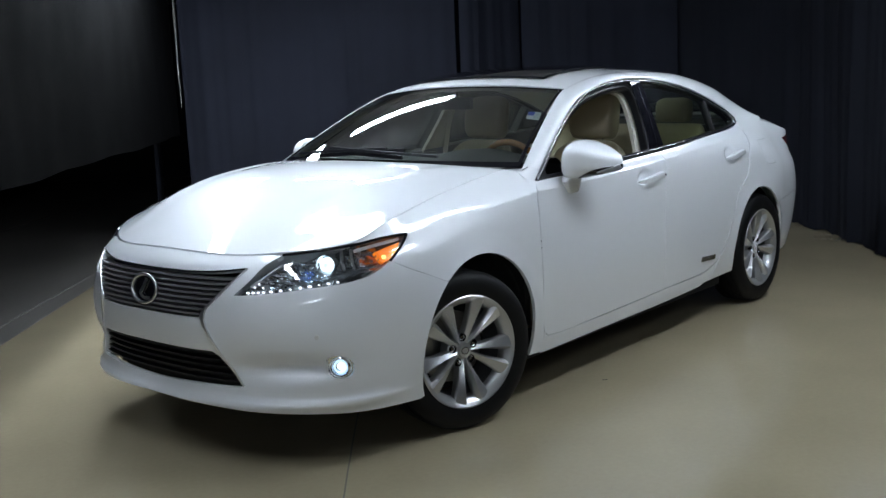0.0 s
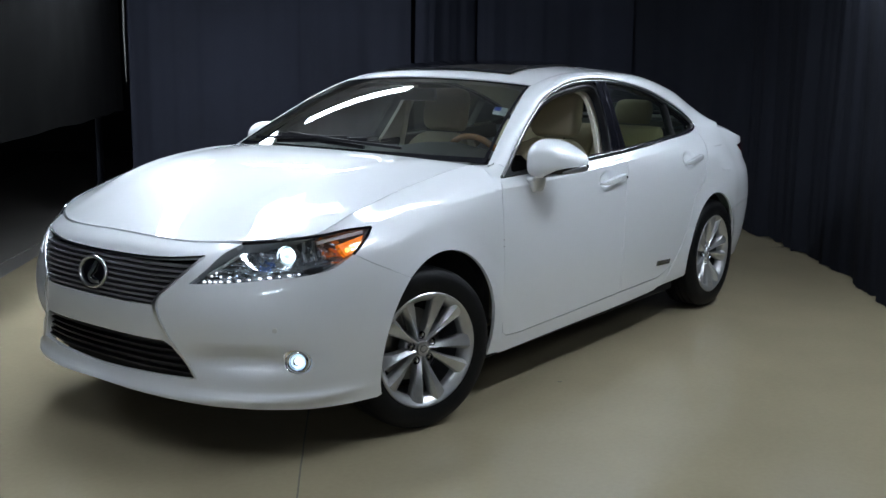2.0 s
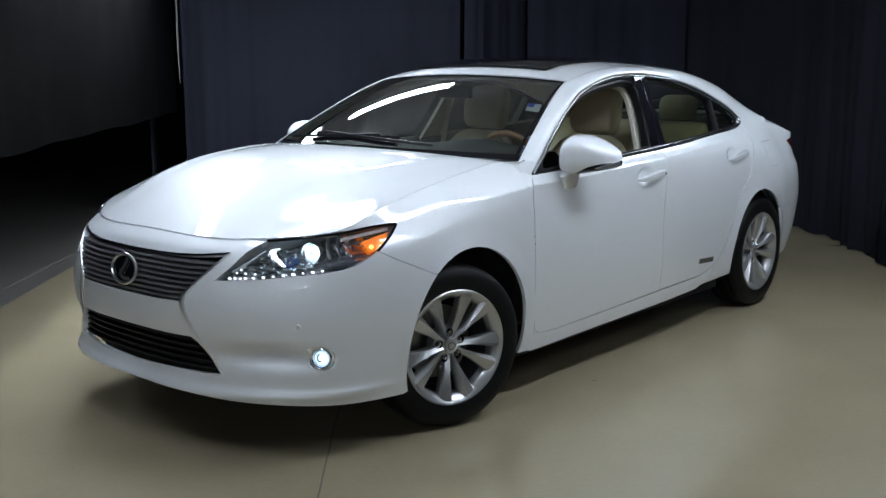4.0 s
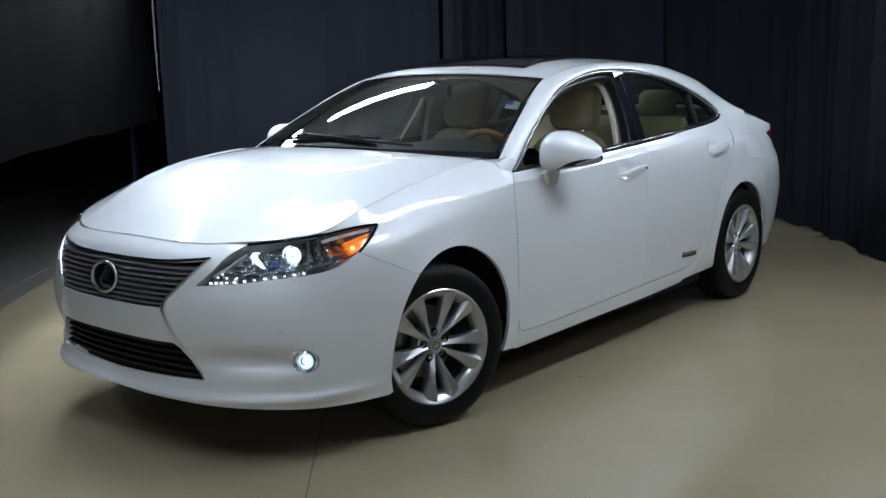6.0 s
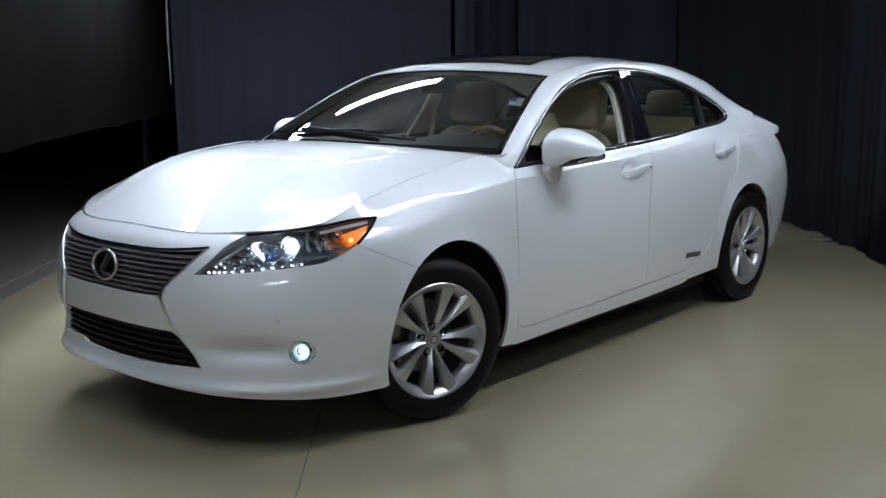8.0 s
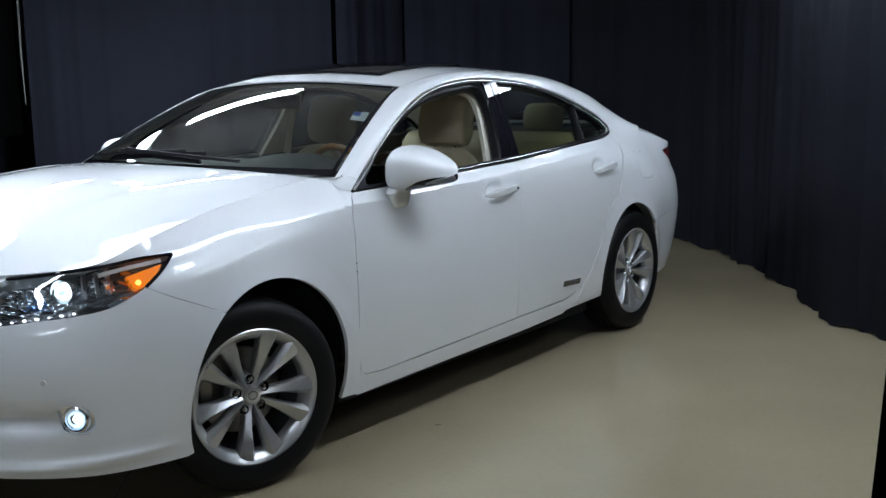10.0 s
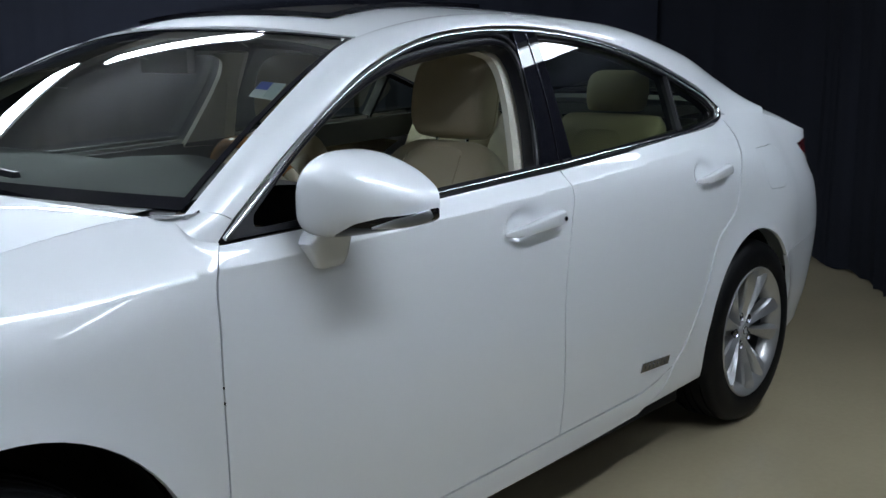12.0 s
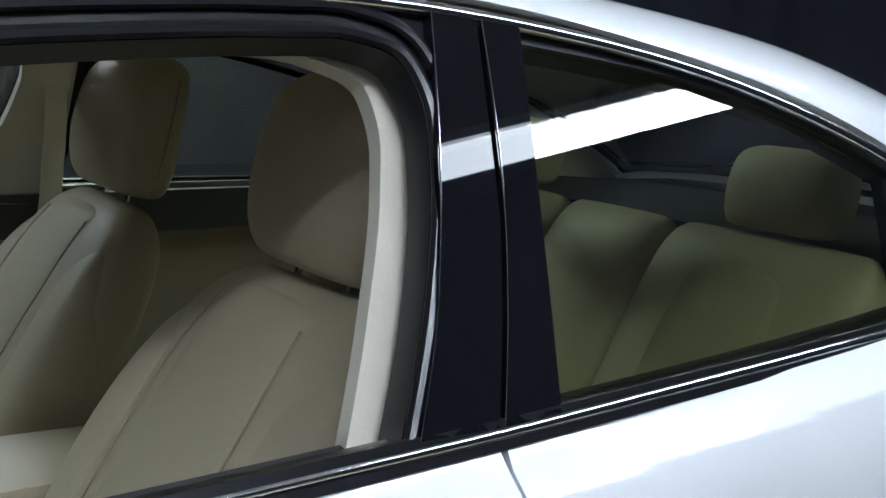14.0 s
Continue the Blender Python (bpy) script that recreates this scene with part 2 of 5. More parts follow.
RAIL_T = np.arange(10)
RAIL_LOW = np.array([(.545, .985), (.79, 1.135), (1.08, 1.285), (1.27, 1.347), (1.5, 1.385), (1.85, 1.390), (2.3, 1.325), (2.70, 1.205), (2.95, 1.125), (3.25, 1.062)])
RAIL_TOP = np.array([(.490, .808, 1.036), (.728, .731, 1.177), (.951, .662, 1.296), (1.135, .614, 1.369), (1.45, .590, 1.424), (1.85, .580, 1.436),
                     (2.35, .575, 1.410), (2.80, .575, 1.322), (3.08, .585, 1.222), (3.345, .625, 1.112)])
RAIL_FOOT = np.array([(2.95, .688, 1.101), (3.27, .690, 1.086)])


def rail(t, w):
    """Roof rail and pillars: w from the side windows' upper edge to the edge of windscreen, roof and rear window."""
    knots = np.concatenate([glass(RAIL_LOW[:8, 0], RAIL_LOW[:8, 1]), RAIL_FOOT])
    low = np.stack([spline(RAIL_T, knots[:, k], t) for k in range(3)], -1)
    top = np.stack([spline(RAIL_T, RAIL_TOP[:, k], t) for k in range(3)], -1)
    bulge = (4 * w * (1 - w))[..., None] * np.array([0, .010, .014])
    return low + (top - low) * w[..., None] + bulge


def rail_top(t):
    return np.stack([spline(RAIL_T, RAIL_TOP[:, k], t) for k in range(3)], -1)


SCREEN_EDGE = [np.polyfit(RAIL_T[:4], RAIL_TOP[:4, k], 2) for k in range(3)]


def screen(a, b):
    """Windscreen: a from its base to the roof, b across (-1 to 1)."""
    edge = np.stack([np.polyval(c, a * 3) for c in SCREEN_EDGE], -1)
    bow = .20 * (1 - a) + .07 * a
    crown = .012 + .020 * a
    s = 1 - b * b
    return np.stack([edge[..., 0] - bow * s, edge[..., 1] * b, edge[..., 2] + crown * s], -1)


def roof(a, b):
    t = 3 + a * 3
    edge = rail_top(t)
    s = 1 - b ** 2
    return np.stack([edge[..., 0] - (.07 * (1 - a) - .07 * a) * s, edge[..., 1] * b, edge[..., 2] + (.034 + .020 * np.sin(np.clip(a / .35, 0, 1) * math.pi / 2) - .020 * a) * (1 - np.abs(b) ** 2.4)], -1)


def back_glass(a, b):
    t = 6 + a * 3
    edge = rail_top(t)
    s = 1 - b * b
    return np.stack([edge[..., 0] + (.07 + .05 * a) * s, edge[..., 1] * b, edge[..., 2] + (.032 + .01 * a) * s], -1)


def hood(a, b):
    """Bonnet: a from the leading edge to the screen, b across."""
    edge = ring(3 + 3 * a, np.full_like(a, NV))
    front = ring(3 * np.abs(b) ** .8, np.full_like(a, NV))
    s = 1 - np.abs(b) ** 2.6
    mid_x = spline([0, .25, .5, .75, 1], [-.815, -.56, -.30, -.03, .252], a)
    mid_z = spline([0, .12, .3, .5, .75, 1], [.82, .882, .978, 1.042, 1.075, 1.078], a)
    x = edge[..., 0] + (mid_x - edge[..., 0]) * s
    z = edge[..., 2] + (mid_z - edge[..., 2]) * s
    # two raised lines running back from the grille's corners
    z = z + .008 * np.exp(-((np.abs(b) - .58 - .20 * a) / .085) ** 2) * np.clip(a / .25, 0, 1) * np.clip((1 - a) / .15, 0, 1)
    body = np.stack([x, edge[..., 1] * b, z], -1)
    lead = np.stack([front[..., 0], front[..., 1] * np.sign(b), front[..., 2]], -1)
    fade = np.clip(1 - a / .22, 0, 1)[..., None] ** 2
    base = hood_start(b)
    return body + (lead - base) * fade


def hood_start(b):
    edge = ring(np.full_like(b, 3.0), np.full_like(b, NV))
    s = 1 - np.abs(b) ** 2.6
    return np.stack([edge[..., 0] + (-.815 - edge[..., 0]) * s, edge[..., 1] * b, edge[..., 2] + (.82 - edge[..., 2]) * s], -1)


def boot(a, b):
    """Boot lid: a from the rear window to the tail edge, b across."""
    side = ring(12 + a, np.full_like(a, NV))
    tail = ring(15 - 2 * np.abs(b), np.full_like(a, NV))
    s = 1 - np.abs(b) ** 2.5
    flat = 1 - np.abs(b) ** 6
    mid_x = 3.45 + .41 * a
    mid_z = spline([0, .5, 1], [1.142, 1.102, 1.01], a)
    body = np.stack([side[..., 0] + (mid_x - side[..., 0]) * s, side[..., 1] * b, side[..., 2] + (mid_z - side[..., 2]) * flat], -1)
    edge = np.stack([3.69 + .17 * s, .69 * b, 1.000 + .010 * flat], -1)
    lead = np.stack([tail[..., 0], tail[..., 1] * np.sign(b), tail[..., 2]], -1)
    return body + (lead - edge) * (np.clip((a - .6) / .4, 0, 1)[..., None] ** 2)


# ---- mesh helpers ----
def part(name, data, mat, parent=None, label="", smooth=True, bevel=0.0):
    """Link a bmesh or a mesh as one object under a thing or a part."""
    if isinstance(data, bmesh.types.BMesh):
        bm = data
        if bevel:
            bmesh.ops.bevel(bm, geom=[e for e in bm.edges if e.is_manifold and e.calc_face_angle(0) > .6], offset=bevel, segments=2, affect="EDGES", profile=.7)
        bmesh.ops.recalc_face_normals(bm, faces=bm.faces)
        data = bpy.data.meshes.new(name)
        bm.to_mesh(data)
        bm.free()
        data.shade_smooth()
        if smooth:
            data.set_sharp_from_angle(angle=radians(38))
        else:
            data.shade_flat()
    data.materials.clear()
    data.materials.append(mat)
    ob = new(name, data)
    if parent is not None:
        ob.parent = parent
    if label:
        ob["label"] = label
    return ob


def group_part(name, parent, label=""):
    ob = new(name)
    ob.empty_display_size = .1
    ob.parent = parent
    if label:
        ob["label"] = label
    return ob


def inside(poly, pts):
    x, y = pts[:, 0], pts[:, 1]
    hit = np.zeros(len(pts), bool)
    j = np.roll(poly, 1, axis=0)
    for (x0, y0), (x1, y1) in zip(poly, j):
        if y0 == y1:
            continue
        hit ^= ((y0 > y) != (y1 > y)) & (x < (x1 - x0) * (y - y0) / (y1 - y0) + x0)
    return hit


def dense(poly, steps):
    """Split a closed outline's sides so that none is longer than one step."""
    out = []
    for p, q in zip(poly, np.roll(poly, -1, axis=0)):
        n = max(1, int(np.ceil(np.max(np.abs(q - p) / steps))))
        out += [p + (q - p) * k / n for k in range(n)]
    return np.array(out)


def curve(points, n=6):
    """A smooth open curve through points."""
    pts = np.asarray(points, float)
    d = np.r_[0, np.cumsum(np.linalg.norm(np.diff(pts, axis=0), axis=1))]
    t = np.unique(np.concatenate([np.linspace(a, b, n + 1) for a, b in zip(d[:-1], d[1:])]))
    return np.stack([spline(d, pts[:, k], t) for k in range(pts.shape[1])], -1)


def joined(*runs):
    """One closed outline of several runs, end to end."""
    out = []
    for run in runs:
        for p in np.asarray(run, float):
            if not out or np.linalg.norm(p - out[-1]) > 1e-5:
                out.append(p)
    if np.linalg.norm(out[0] - out[-1]) < 1e-5:
        out.pop()
    return np.array(out)


def inset(poly, d):
    """Shrink a closed plane outline by d."""
    poly = np.asarray(poly, float)
    area = np.sum(poly[:, 0] * np.roll(poly[:, 1], -1) - np.roll(poly[:, 0], -1) * poly[:, 1])
    a, b = poly - np.roll(poly, 1, axis=0), np.roll(poly, -1, axis=0) - poly
    n1 = np.stack([-a[:, 1], a[:, 0]], -1) / (np.linalg.norm(a, axis=1)[:, None] + 1e-9)
    n2 = np.stack([-b[:, 1], b[:, 0]], -1) / (np.linalg.norm(b, axis=1)[:, None] + 1e-9)
    n = n1 + n2
    n /= np.maximum(.5, (n * n).sum(1) / 2)[:, None]
    return poly + np.sign(area) * d * n


def normals(f, a, b, ea=2e-3, eb=2e-3):
    p = f(a, b)
    n = np.cross(f(a + ea, b) - f(a - ea, b), f(a, b + eb) - f(a, b - eb))
    n /= np.linalg.norm(n, axis=-1)[..., None] + 1e-12
    ref = np.stack([np.clip(p[..., 0], .1, 2.7), 0 * p[..., 0], np.full_like(p[..., 0], .55)], -1)
    n *= np.where(((p - ref) * n).sum(-1) < 0, -1, 1)[..., None]
    return n


def offset(f, d):
    return lambda a, b: f(a, b) + d * normals(f, a, b)


def locate(f, targets, weights=(1, 1, 1), box=(0, 15, 0, 5)):
    """The surface coordinates of the places on f nearest to the targets."""
    targets, w = np.asarray(targets, float), np.asarray(weights, float)
    A, B = np.meshgrid(np.linspace(box[0], box[1], 160), np.linspace(box[2], box[3], 70), indexing="ij")
    grid = f(A.ravel(), B.ravel())
    k = np.array([np.argmin((((grid - t) * w) ** 2).sum(1)) for t in targets])
    a, b = A.ravel()[k], B.ravel()[k]
    for _ in range(8):
        p, e = f(a, b), 1e-3
        ja, jb = (f(a + e, b) - f(a - e, b)) / (2 * e) * w, (f(a, b + e) - f(a, b - e)) / (2 * e) * w
        r = (targets - p) * w
        aa, ab, bb = (ja * ja).sum(1), (ja * jb).sum(1), (jb * jb).sum(1)
        ra, rb = (ja * r).sum(1), (jb * r).sum(1)
        det = aa * bb - ab * ab + 1e-9
        a = np.clip(a + np.clip((bb * ra - ab * rb) / det, -.3, .3), box[0], box[1])
        b = np.clip(b + np.clip((aa * rb - ab * ra) / det, -.3, .3), box[2], box[3])
    return np.stack([a, b], -1)


def patch(name, f, outline, mat, parent, side=-1, holes=(), step=(.08, .16), rim=.012, label="", shade=None):
    """A sheet on the surface f, cut along an outline in its coordinates, with holes and a turned-in edge."""
    steps = np.array(step)
    loops = [dense(np.asarray(p, float), steps) for p in (outline, *holes)]
    box0, box1 = loops[0].min(0), loops[0].max(0)
    ga, gb = np.arange(box0[0], box1[0], steps[0]), np.arange(box0[1], box1[1], steps[1])
    grid = np.stack(np.meshgrid(ga, gb, indexing="ij"), -1).reshape(-1, 2) + steps * .37
    keep = inside(loops[0], grid)
    for h in loops[1:]:
        keep &= ~inside(h, grid)
    grid = grid[keep]
    rims = np.concatenate(loops)
    if len(grid):
        near = np.array([np.min((((rims - g) / steps) ** 2).sum(1)) for g in grid])
        grid = grid[near > .12]
    edges, at = [], 0
    for p in loops:
        edges += [(at + k, at + (k + 1) % len(p)) for k in range(len(p))]
        at += len(p)
    scale = 1 / steps
    pts = np.concatenate([rims, grid])
    from_cdt = delaunay([Vector(p * scale) for p in pts], edges, [], 0, 1e-6)
    verts2 = np.array([tuple(v) for v in from_cdt[0]]) / scale
    faces = np.array(from_cdt[2])
    mid = verts2[faces].mean(1)
    ok = inside(loops[0], mid)
    for h in loops[1:]:
        ok &= ~inside(h, mid)
    faces = faces[ok]
    xyz, nor = f(verts2[:, 0], verts2[:, 1]), normals(f, verts2[:, 0], verts2[:, 1])
    flip = np.array([1, side, 1])
    look_n = nor if shade is None else shade(verts2[:, 0], verts2[:, 1])
    xyz, nor, look_n = xyz * flip, nor * flip, look_n * flip
    tri_n = np.cross(xyz[faces[:, 1]] - xyz[faces[:, 0]], xyz[faces[:, 2]] - xyz[faces[:, 0]])
    turn = (tri_n * nor[faces].mean(1)).sum(1) < 0
    faces[turn] = faces[turn][:, ::-1]
    used = np.unique(faces)
    remap = -np.ones(len(xyz), int)
    remap[used] = np.arange(len(used))
    faces, xyz, nor, look_n = remap[faces], xyz[used], nor[used], look_n[used]
    out_v, out_n, out_f = list(xyz), list(look_n), [tuple(t) for t in faces]
    if rim:
        seen = {}
        for t in out_f:
            for k in range(3):
                e = (t[k], t[(k + 1) % 3])
                seen[frozenset(e)] = None if frozenset(e) in seen else e
        border = [e for e in seen.values() if e]
        away = {}
        for a, b in border:
            side_n = np.cross(xyz[b] - xyz[a], nor[a])
            for v in (a, b):
                away[v] = away.get(v, 0) + side_n
        top, low = {}, {}
        for v, n in away.items():
            n = n / (np.linalg.norm(n) + 1e-12)
            top[v], low[v] = len(out_v), len(out_v) + 1
            out_v += [xyz[v], xyz[v] - nor[v] * rim]
            out_n += [n, n]
        out_f += [(top[b], top[a], low[a], low[b]) for a, b in border]
    mesh = bpy.data.meshes.new(name)
    mesh.from_pydata([tuple(v) for v in out_v], [], out_f)
    mesh.polygons.foreach_set("use_smooth", [True] * len(mesh.polygons))
    mesh.normals_split_custom_set_from_vertices([tuple(n) for n in out_n])
    mesh.update()
    return part(name, mesh, mat, parent, label)


def sweep(path, section, closed=False, up=(0, 0, 1), scales=None):
    """A bmesh of a closed section (list of side, up offsets) swept along a path."""
    path, bm, rings = np.asarray(path, float), bmesh.new(), []
    n = len(path)
    for k in range(n):
        a, b = path[(k - 1) % n if closed else max(0, k - 1)], path[(k + 1) % n if closed else min(n - 1, k + 1)]
        t = (b - a) / (np.linalg.norm(b - a) + 1e-12)
        u = np.asarray(up[k] if np.ndim(up) > 1 else up, float)
        s = np.cross(t, u)
        s /= np.linalg.norm(s) + 1e-12
        w = np.cross(s, t)
        f = 1 if scales is None else scales[k]
        rings.append([bm.verts.new(tuple(path[k] + f * (s * p + w * q))) for p, q in section])
    m = len(section)
    for k in range(n if closed else n - 1):
        r, q = rings[k], rings[(k + 1) % n]
        for j in range(m):
            bm.faces.new((r[j], r[(j + 1) % m], q[(j + 1) % m], q[j]))
    if not closed:
        bm.faces.new(rings[0])
        bm.faces.new(rings[-1][::-1])
    return bm


def circle_section(r, n=8, squash=1.0):
    return [(r * math.cos(2 * math.pi * k / n), squash * r * math.sin(2 * math.pi * k / n)) for k in range(n)]


def lathe(profile, n=48, closed=False):
    """A bmesh of a profile (radius, y) turned round the y axis."""
    bm = bmesh.new()
    rings = [[bm.verts.new((r * math.cos(2 * math.pi * k / n), y, r * math.sin(2 * math.pi * k / n))) for k in range(n)] for r, y in profile]
    pairs = list(zip(rings[:-1], rings[1:])) + ([(rings[-1], rings[0])] if closed else [])
    for a, b in pairs:
        for k in range(n):
            bm.faces.new((a[k], a[(k + 1) % n], b[(k + 1) % n], b[k]))
    return bm


def box(size, centre=(0, 0, 0), bm=None, m=None):
    bm = bm or bmesh.new()
    made = bmesh.ops.create_cube(bm, size=1, matrix=(m or Matrix()) @ Matrix.Translation(centre) @ Matrix.Diagonal((*size, 1)))
    return bm


def loft(sections, caps=True):
    """A bmesh through closed sections of equal count."""
    bm = bmesh.new()
    rings = [[bm.verts.new(tuple(p)) for p in s] for s in sections]
    m = len(rings[0])
    for r, q in zip(rings[:-1], rings[1:]):
        for j in range(m):
            bm.faces.new((r[j], r[(j + 1) % m], q[(j + 1) % m], q[j]))
    if caps:
        bm.faces.new(rings[0][::-1])
        bm.faces.new(rings[-1])
    return bm


def rounded(w, h, power=3.5, n=20):
    """A rounded rectangle section: offsets of a superellipse of that width and height."""
    out = []
    for k in range(n):
        a = 2 * math.pi * k / n
        c, s = math.cos(a), math.sin(a)
        out.append((w / 2 * math.copysign(abs(c) ** (2 / power), c), h / 2 * math.copysign(abs(s) ** (2 / power), s)))
    return out


def grid_sheet(rows):
    """A mesh from rows of points."""
    bm = bmesh.new()
    vs = [[bm.verts.new(tuple(p)) for p in row] for row in rows]
    for r, q in zip(vs[:-1], vs[1:]):
        for k in range(len(r) - 1):
            bm.faces.new((r[k], r[k + 1], q[k + 1], q[k]))
    return bm


# ---- the place ----
def on_plan(ahead, right, z=0.0):
    """A place by its distances along and across the bay, which lies askew to the car."""
    return ((ahead + right) * .70711, (ahead - right) * .70711, z)


def slab(name, corners, thick, mat, label, category="floor"):
    bm = bmesh.new()
    top = [bm.verts.new(c) for c in corners]
    face = bm.faces.new(top)
    low = [bm.verts.new((c[0], c[1], c[2] - thick)) for c in corners]
    bm.faces.new(low[::-1])
    for k in range(len(top)):
        n = (k + 1) % len(top)
        bm.faces.new((top[k], low[k], low[n], top[n]))
    ob = part(name, bm, mat, smooth=False)
    return tagged(ob, label, category, kind="structure")


EDGE_A, EDGE_B = (-6.2, -2.86), (9.0, 10.92)
slab("floor", [(EDGE_A[0], EDGE_A[1], 0), on_plan(-9, 0), on_plan(-9, 7), on_plan(9, 7), (EDGE_B[0], EDGE_B[1], 0)], .08, FLOOR, "beige sealed concrete floor with faint stains")
slab("floor_dark", [(EDGE_B[0], EDGE_B[1], 0), on_plan(13.0, -9), on_plan(-9, -9), on_plan(-9, -.002), (EDGE_A[0], EDGE_A[1], 0)][::1], .08, FLOOR_BLACK, "black painted floor beyond the beige bay")
ceiling = slab("ceiling", [on_plan(-9, -9, 2.95), on_plan(-9, 7, 2.95), on_plan(13, 7, 2.95), on_plan(13, -9, 2.95)], .1, CEILING_PAINT, "plain grey ceiling over the photo bay", "ceiling")
for n, (a, b, c, d) in enumerate(((-9, -9, -9, 7), (13, 7, 13, -9), (-9, 7, 13, 7), (-9, -9, 13, -9))):
    p, q = on_plan(a, b), on_plan(c, d)
    bm = sweep([p, q], [(-.1, -.05), (.1, -.05), (.1, 3.0), (-.1, 3.0)])
    tagged(part("wall_" + ("near", "far", "side", "other")[n], bm, WALL_DARK, smooth=False), "plain dark wall closing the hall", "wall", kind="structure")


def strip_line(name, a, b, width, mat, label, raise_by=.004):
    a, b = np.array(a, float), np.array(b, float)
    n = max(2, int(np.linalg.norm(b - a) / .12))
    rng = np.random.default_rng(5)
    path = [(*(a + (b - a) * k / n + rng.normal(0, .002, 2)), raise_by / 2) for k in range(n + 1)]
    bm = sweep(path, [(-width / 2, -raise_by), (width / 2, -raise_by), (width / 2, raise_by / 2), (-width / 2, raise_by / 2)])
    return tagged(part(name, bm, mat, smooth=False), label, "floor line", kind="structure")


strip_line("floor_joint", (.9, .60), (-3.6, -3.45), .006, JOINT, "thin dark joint in the concrete floor", .002)
strip_line("floor_scuff", (.864, -.972), (.877, -.990), .006, JOINT, "tiny dark scuff on the beige floor", .002)
strip_line("floor_stripe", (-1.2, 1.98), (2.4, 5.10), .014, PALE_LINE, "scuffed pale line on the black floor")
strip_line("floor_stripe", (-1.0, 4.9), (4.6, 9.5), .03, PALE_LINE, "faint pale line far across the black floor")


def drape(name, points, bottom, top, mat, label, seed, fold=.045, spacing=.30, hem=.012, lean=0.0):
    """A hanging curtain along a line on plan, with uneven folds and a wavy hem."""
    rng = np.random.default_rng(seed)
    pts = np.asarray(points, float)
    d = np.r_[0, np.cumsum(np.linalg.norm(np.diff(pts, axis=0), axis=1))]
    n = int(d[-1] / .03) + 2
    t = np.linspace(0, d[-1], n)
    x, y = (spline(d, pts[:, 0], t), spline(d, pts[:, 1], t)) if len(pts) > 2 else (np.interp(t, d, pts[:, 0]), np.interp(t, d, pts[:, 1]))
    tx, ty = np.gradient(x), np.gradient(y)
    size = np.hypot(tx, ty)
    nx, ny = -ty / size, tx / size
    count = int(d[-1] / spacing) + 2
    phase = np.interp(t, np.linspace(0, d[-1], count), np.cumsum(rng.uniform(.55, 1.45, count)) * math.pi)
    strength = np.interp(t, np.linspace(0, d[-1], count), rng.uniform(.35, 1.0, count))
    wave = fold * strength * np.sin(phase)
    fine = min(1, fold / .03) * (.010 * np.sin(phase * 2.7 + 1.0) + .005 * np.sin(phase * 6.1))
    hem_line = hem * (np.sin(phase * .9) + .7 * np.sin(phase * 2.1 + 2))
    rows = []
    for k in range(15):
        h = k / 14
        z = bottom + (top - bottom) * h
        amp = (1 - .45 * h)
        out = wave * amp + fine * (1 - .3 * h) + .012 * np.sin(3.1 * h + phase * .4) + lean * (1 - h) ** 2
        zz = z + (np.abs(hem_line) if bottom < .02 else hem_line) * (1 - h) ** 6
        rows.append(np.stack([x + nx * out, y + ny * out, np.full_like(x, 1) * zz], -1))
    return tagged(part(name, grid_sheet(rows), mat), label, "curtain", "curtains round the bay")


RIGHT_LINE = [(5.98, 1.40), (6.20, .98), (6.16, .52), (5.70, -.12), (5.16, -.62), (4.74, -.98), (4.28, -1.31), (3.68, -1.66), (3.30, -2.10), (3.05, -2.75), (2.9, -3.6), (2.4, -4.6)]
drape("curtain", RIGHT_LINE, .0, 2.5, CURTAIN_DIMMED, "long black drape trailing on the beige floor beside the car", 3, .04, .34)
drape("curtain", [(2.65, 4.70), (3.6, 3.75), (4.475, 2.865)], .0, 2.9, CURTAIN, "black drape hanging behind the car", 11, .03, .42)
drape("curtain", [(4.49, 2.81), (4.83, 2.69), (5.165, 2.62)], .0, 2.9, CURTAIN, "narrow black drape panel behind the car", 12, .035, .26)
drape("curtain", [(5.18, 2.60), (5.70, 1.82), (6.00, 1.34)], .0, 2.9, CURTAIN, "black drape in the far corner behind the car", 13, .035, .4)
drape("curtain", [(4.2, 3.35), (4.9, 3.05), (5.6, 2.6)], .0, 2.9, CURTAIN, "second black drape layer behind the panels", 14, .02, .4)
drape("curtain", [(-5.4, -3.30), (-2.0, .0), (.4, 2.42), (2.52, 4.62)], 1.03, 2.9, CURTAIN_SHADED, "black drape with its hem hitched high off the floor", 15, .007, 1.3, .006)
drape("curtain", [(2.45, 4.95), (3.2, 6.0)], .0, 2.9, CURTAIN, "black drape in the dark beyond the bay", 16, .03, .4)
drape("curtain", [(-6.5, .2), (-.5, 6.2), (4.5, 11.0)], .35, 2.9, CURTAIN, "black drape far across the dark floor", 17, .04, .5)
drape("curtain", [(.212, -2.895), (.67, -3.275), (1.34, -3.91)], .0, 2.5, CURTAIN_SHADED, "bunched black drape end near the walkway", 18, .03, .2, .01, .13)


cord = sweep([(2.56, 4.62, 2.85), (2.565, 4.622, 2.2), (2.56, 4.625, 1.7), (2.57, 4.63, 1.28)], [(-.008, -.002), (.008, -.002), (.008, .002), (-.008, .002)], False, (-.7, -.7, 0), [1, 1, .9, .4])
tagged(part("webbing_strap", cord, CORD, smooth=False), "pale webbing strap hanging between two black drapes", "strap")


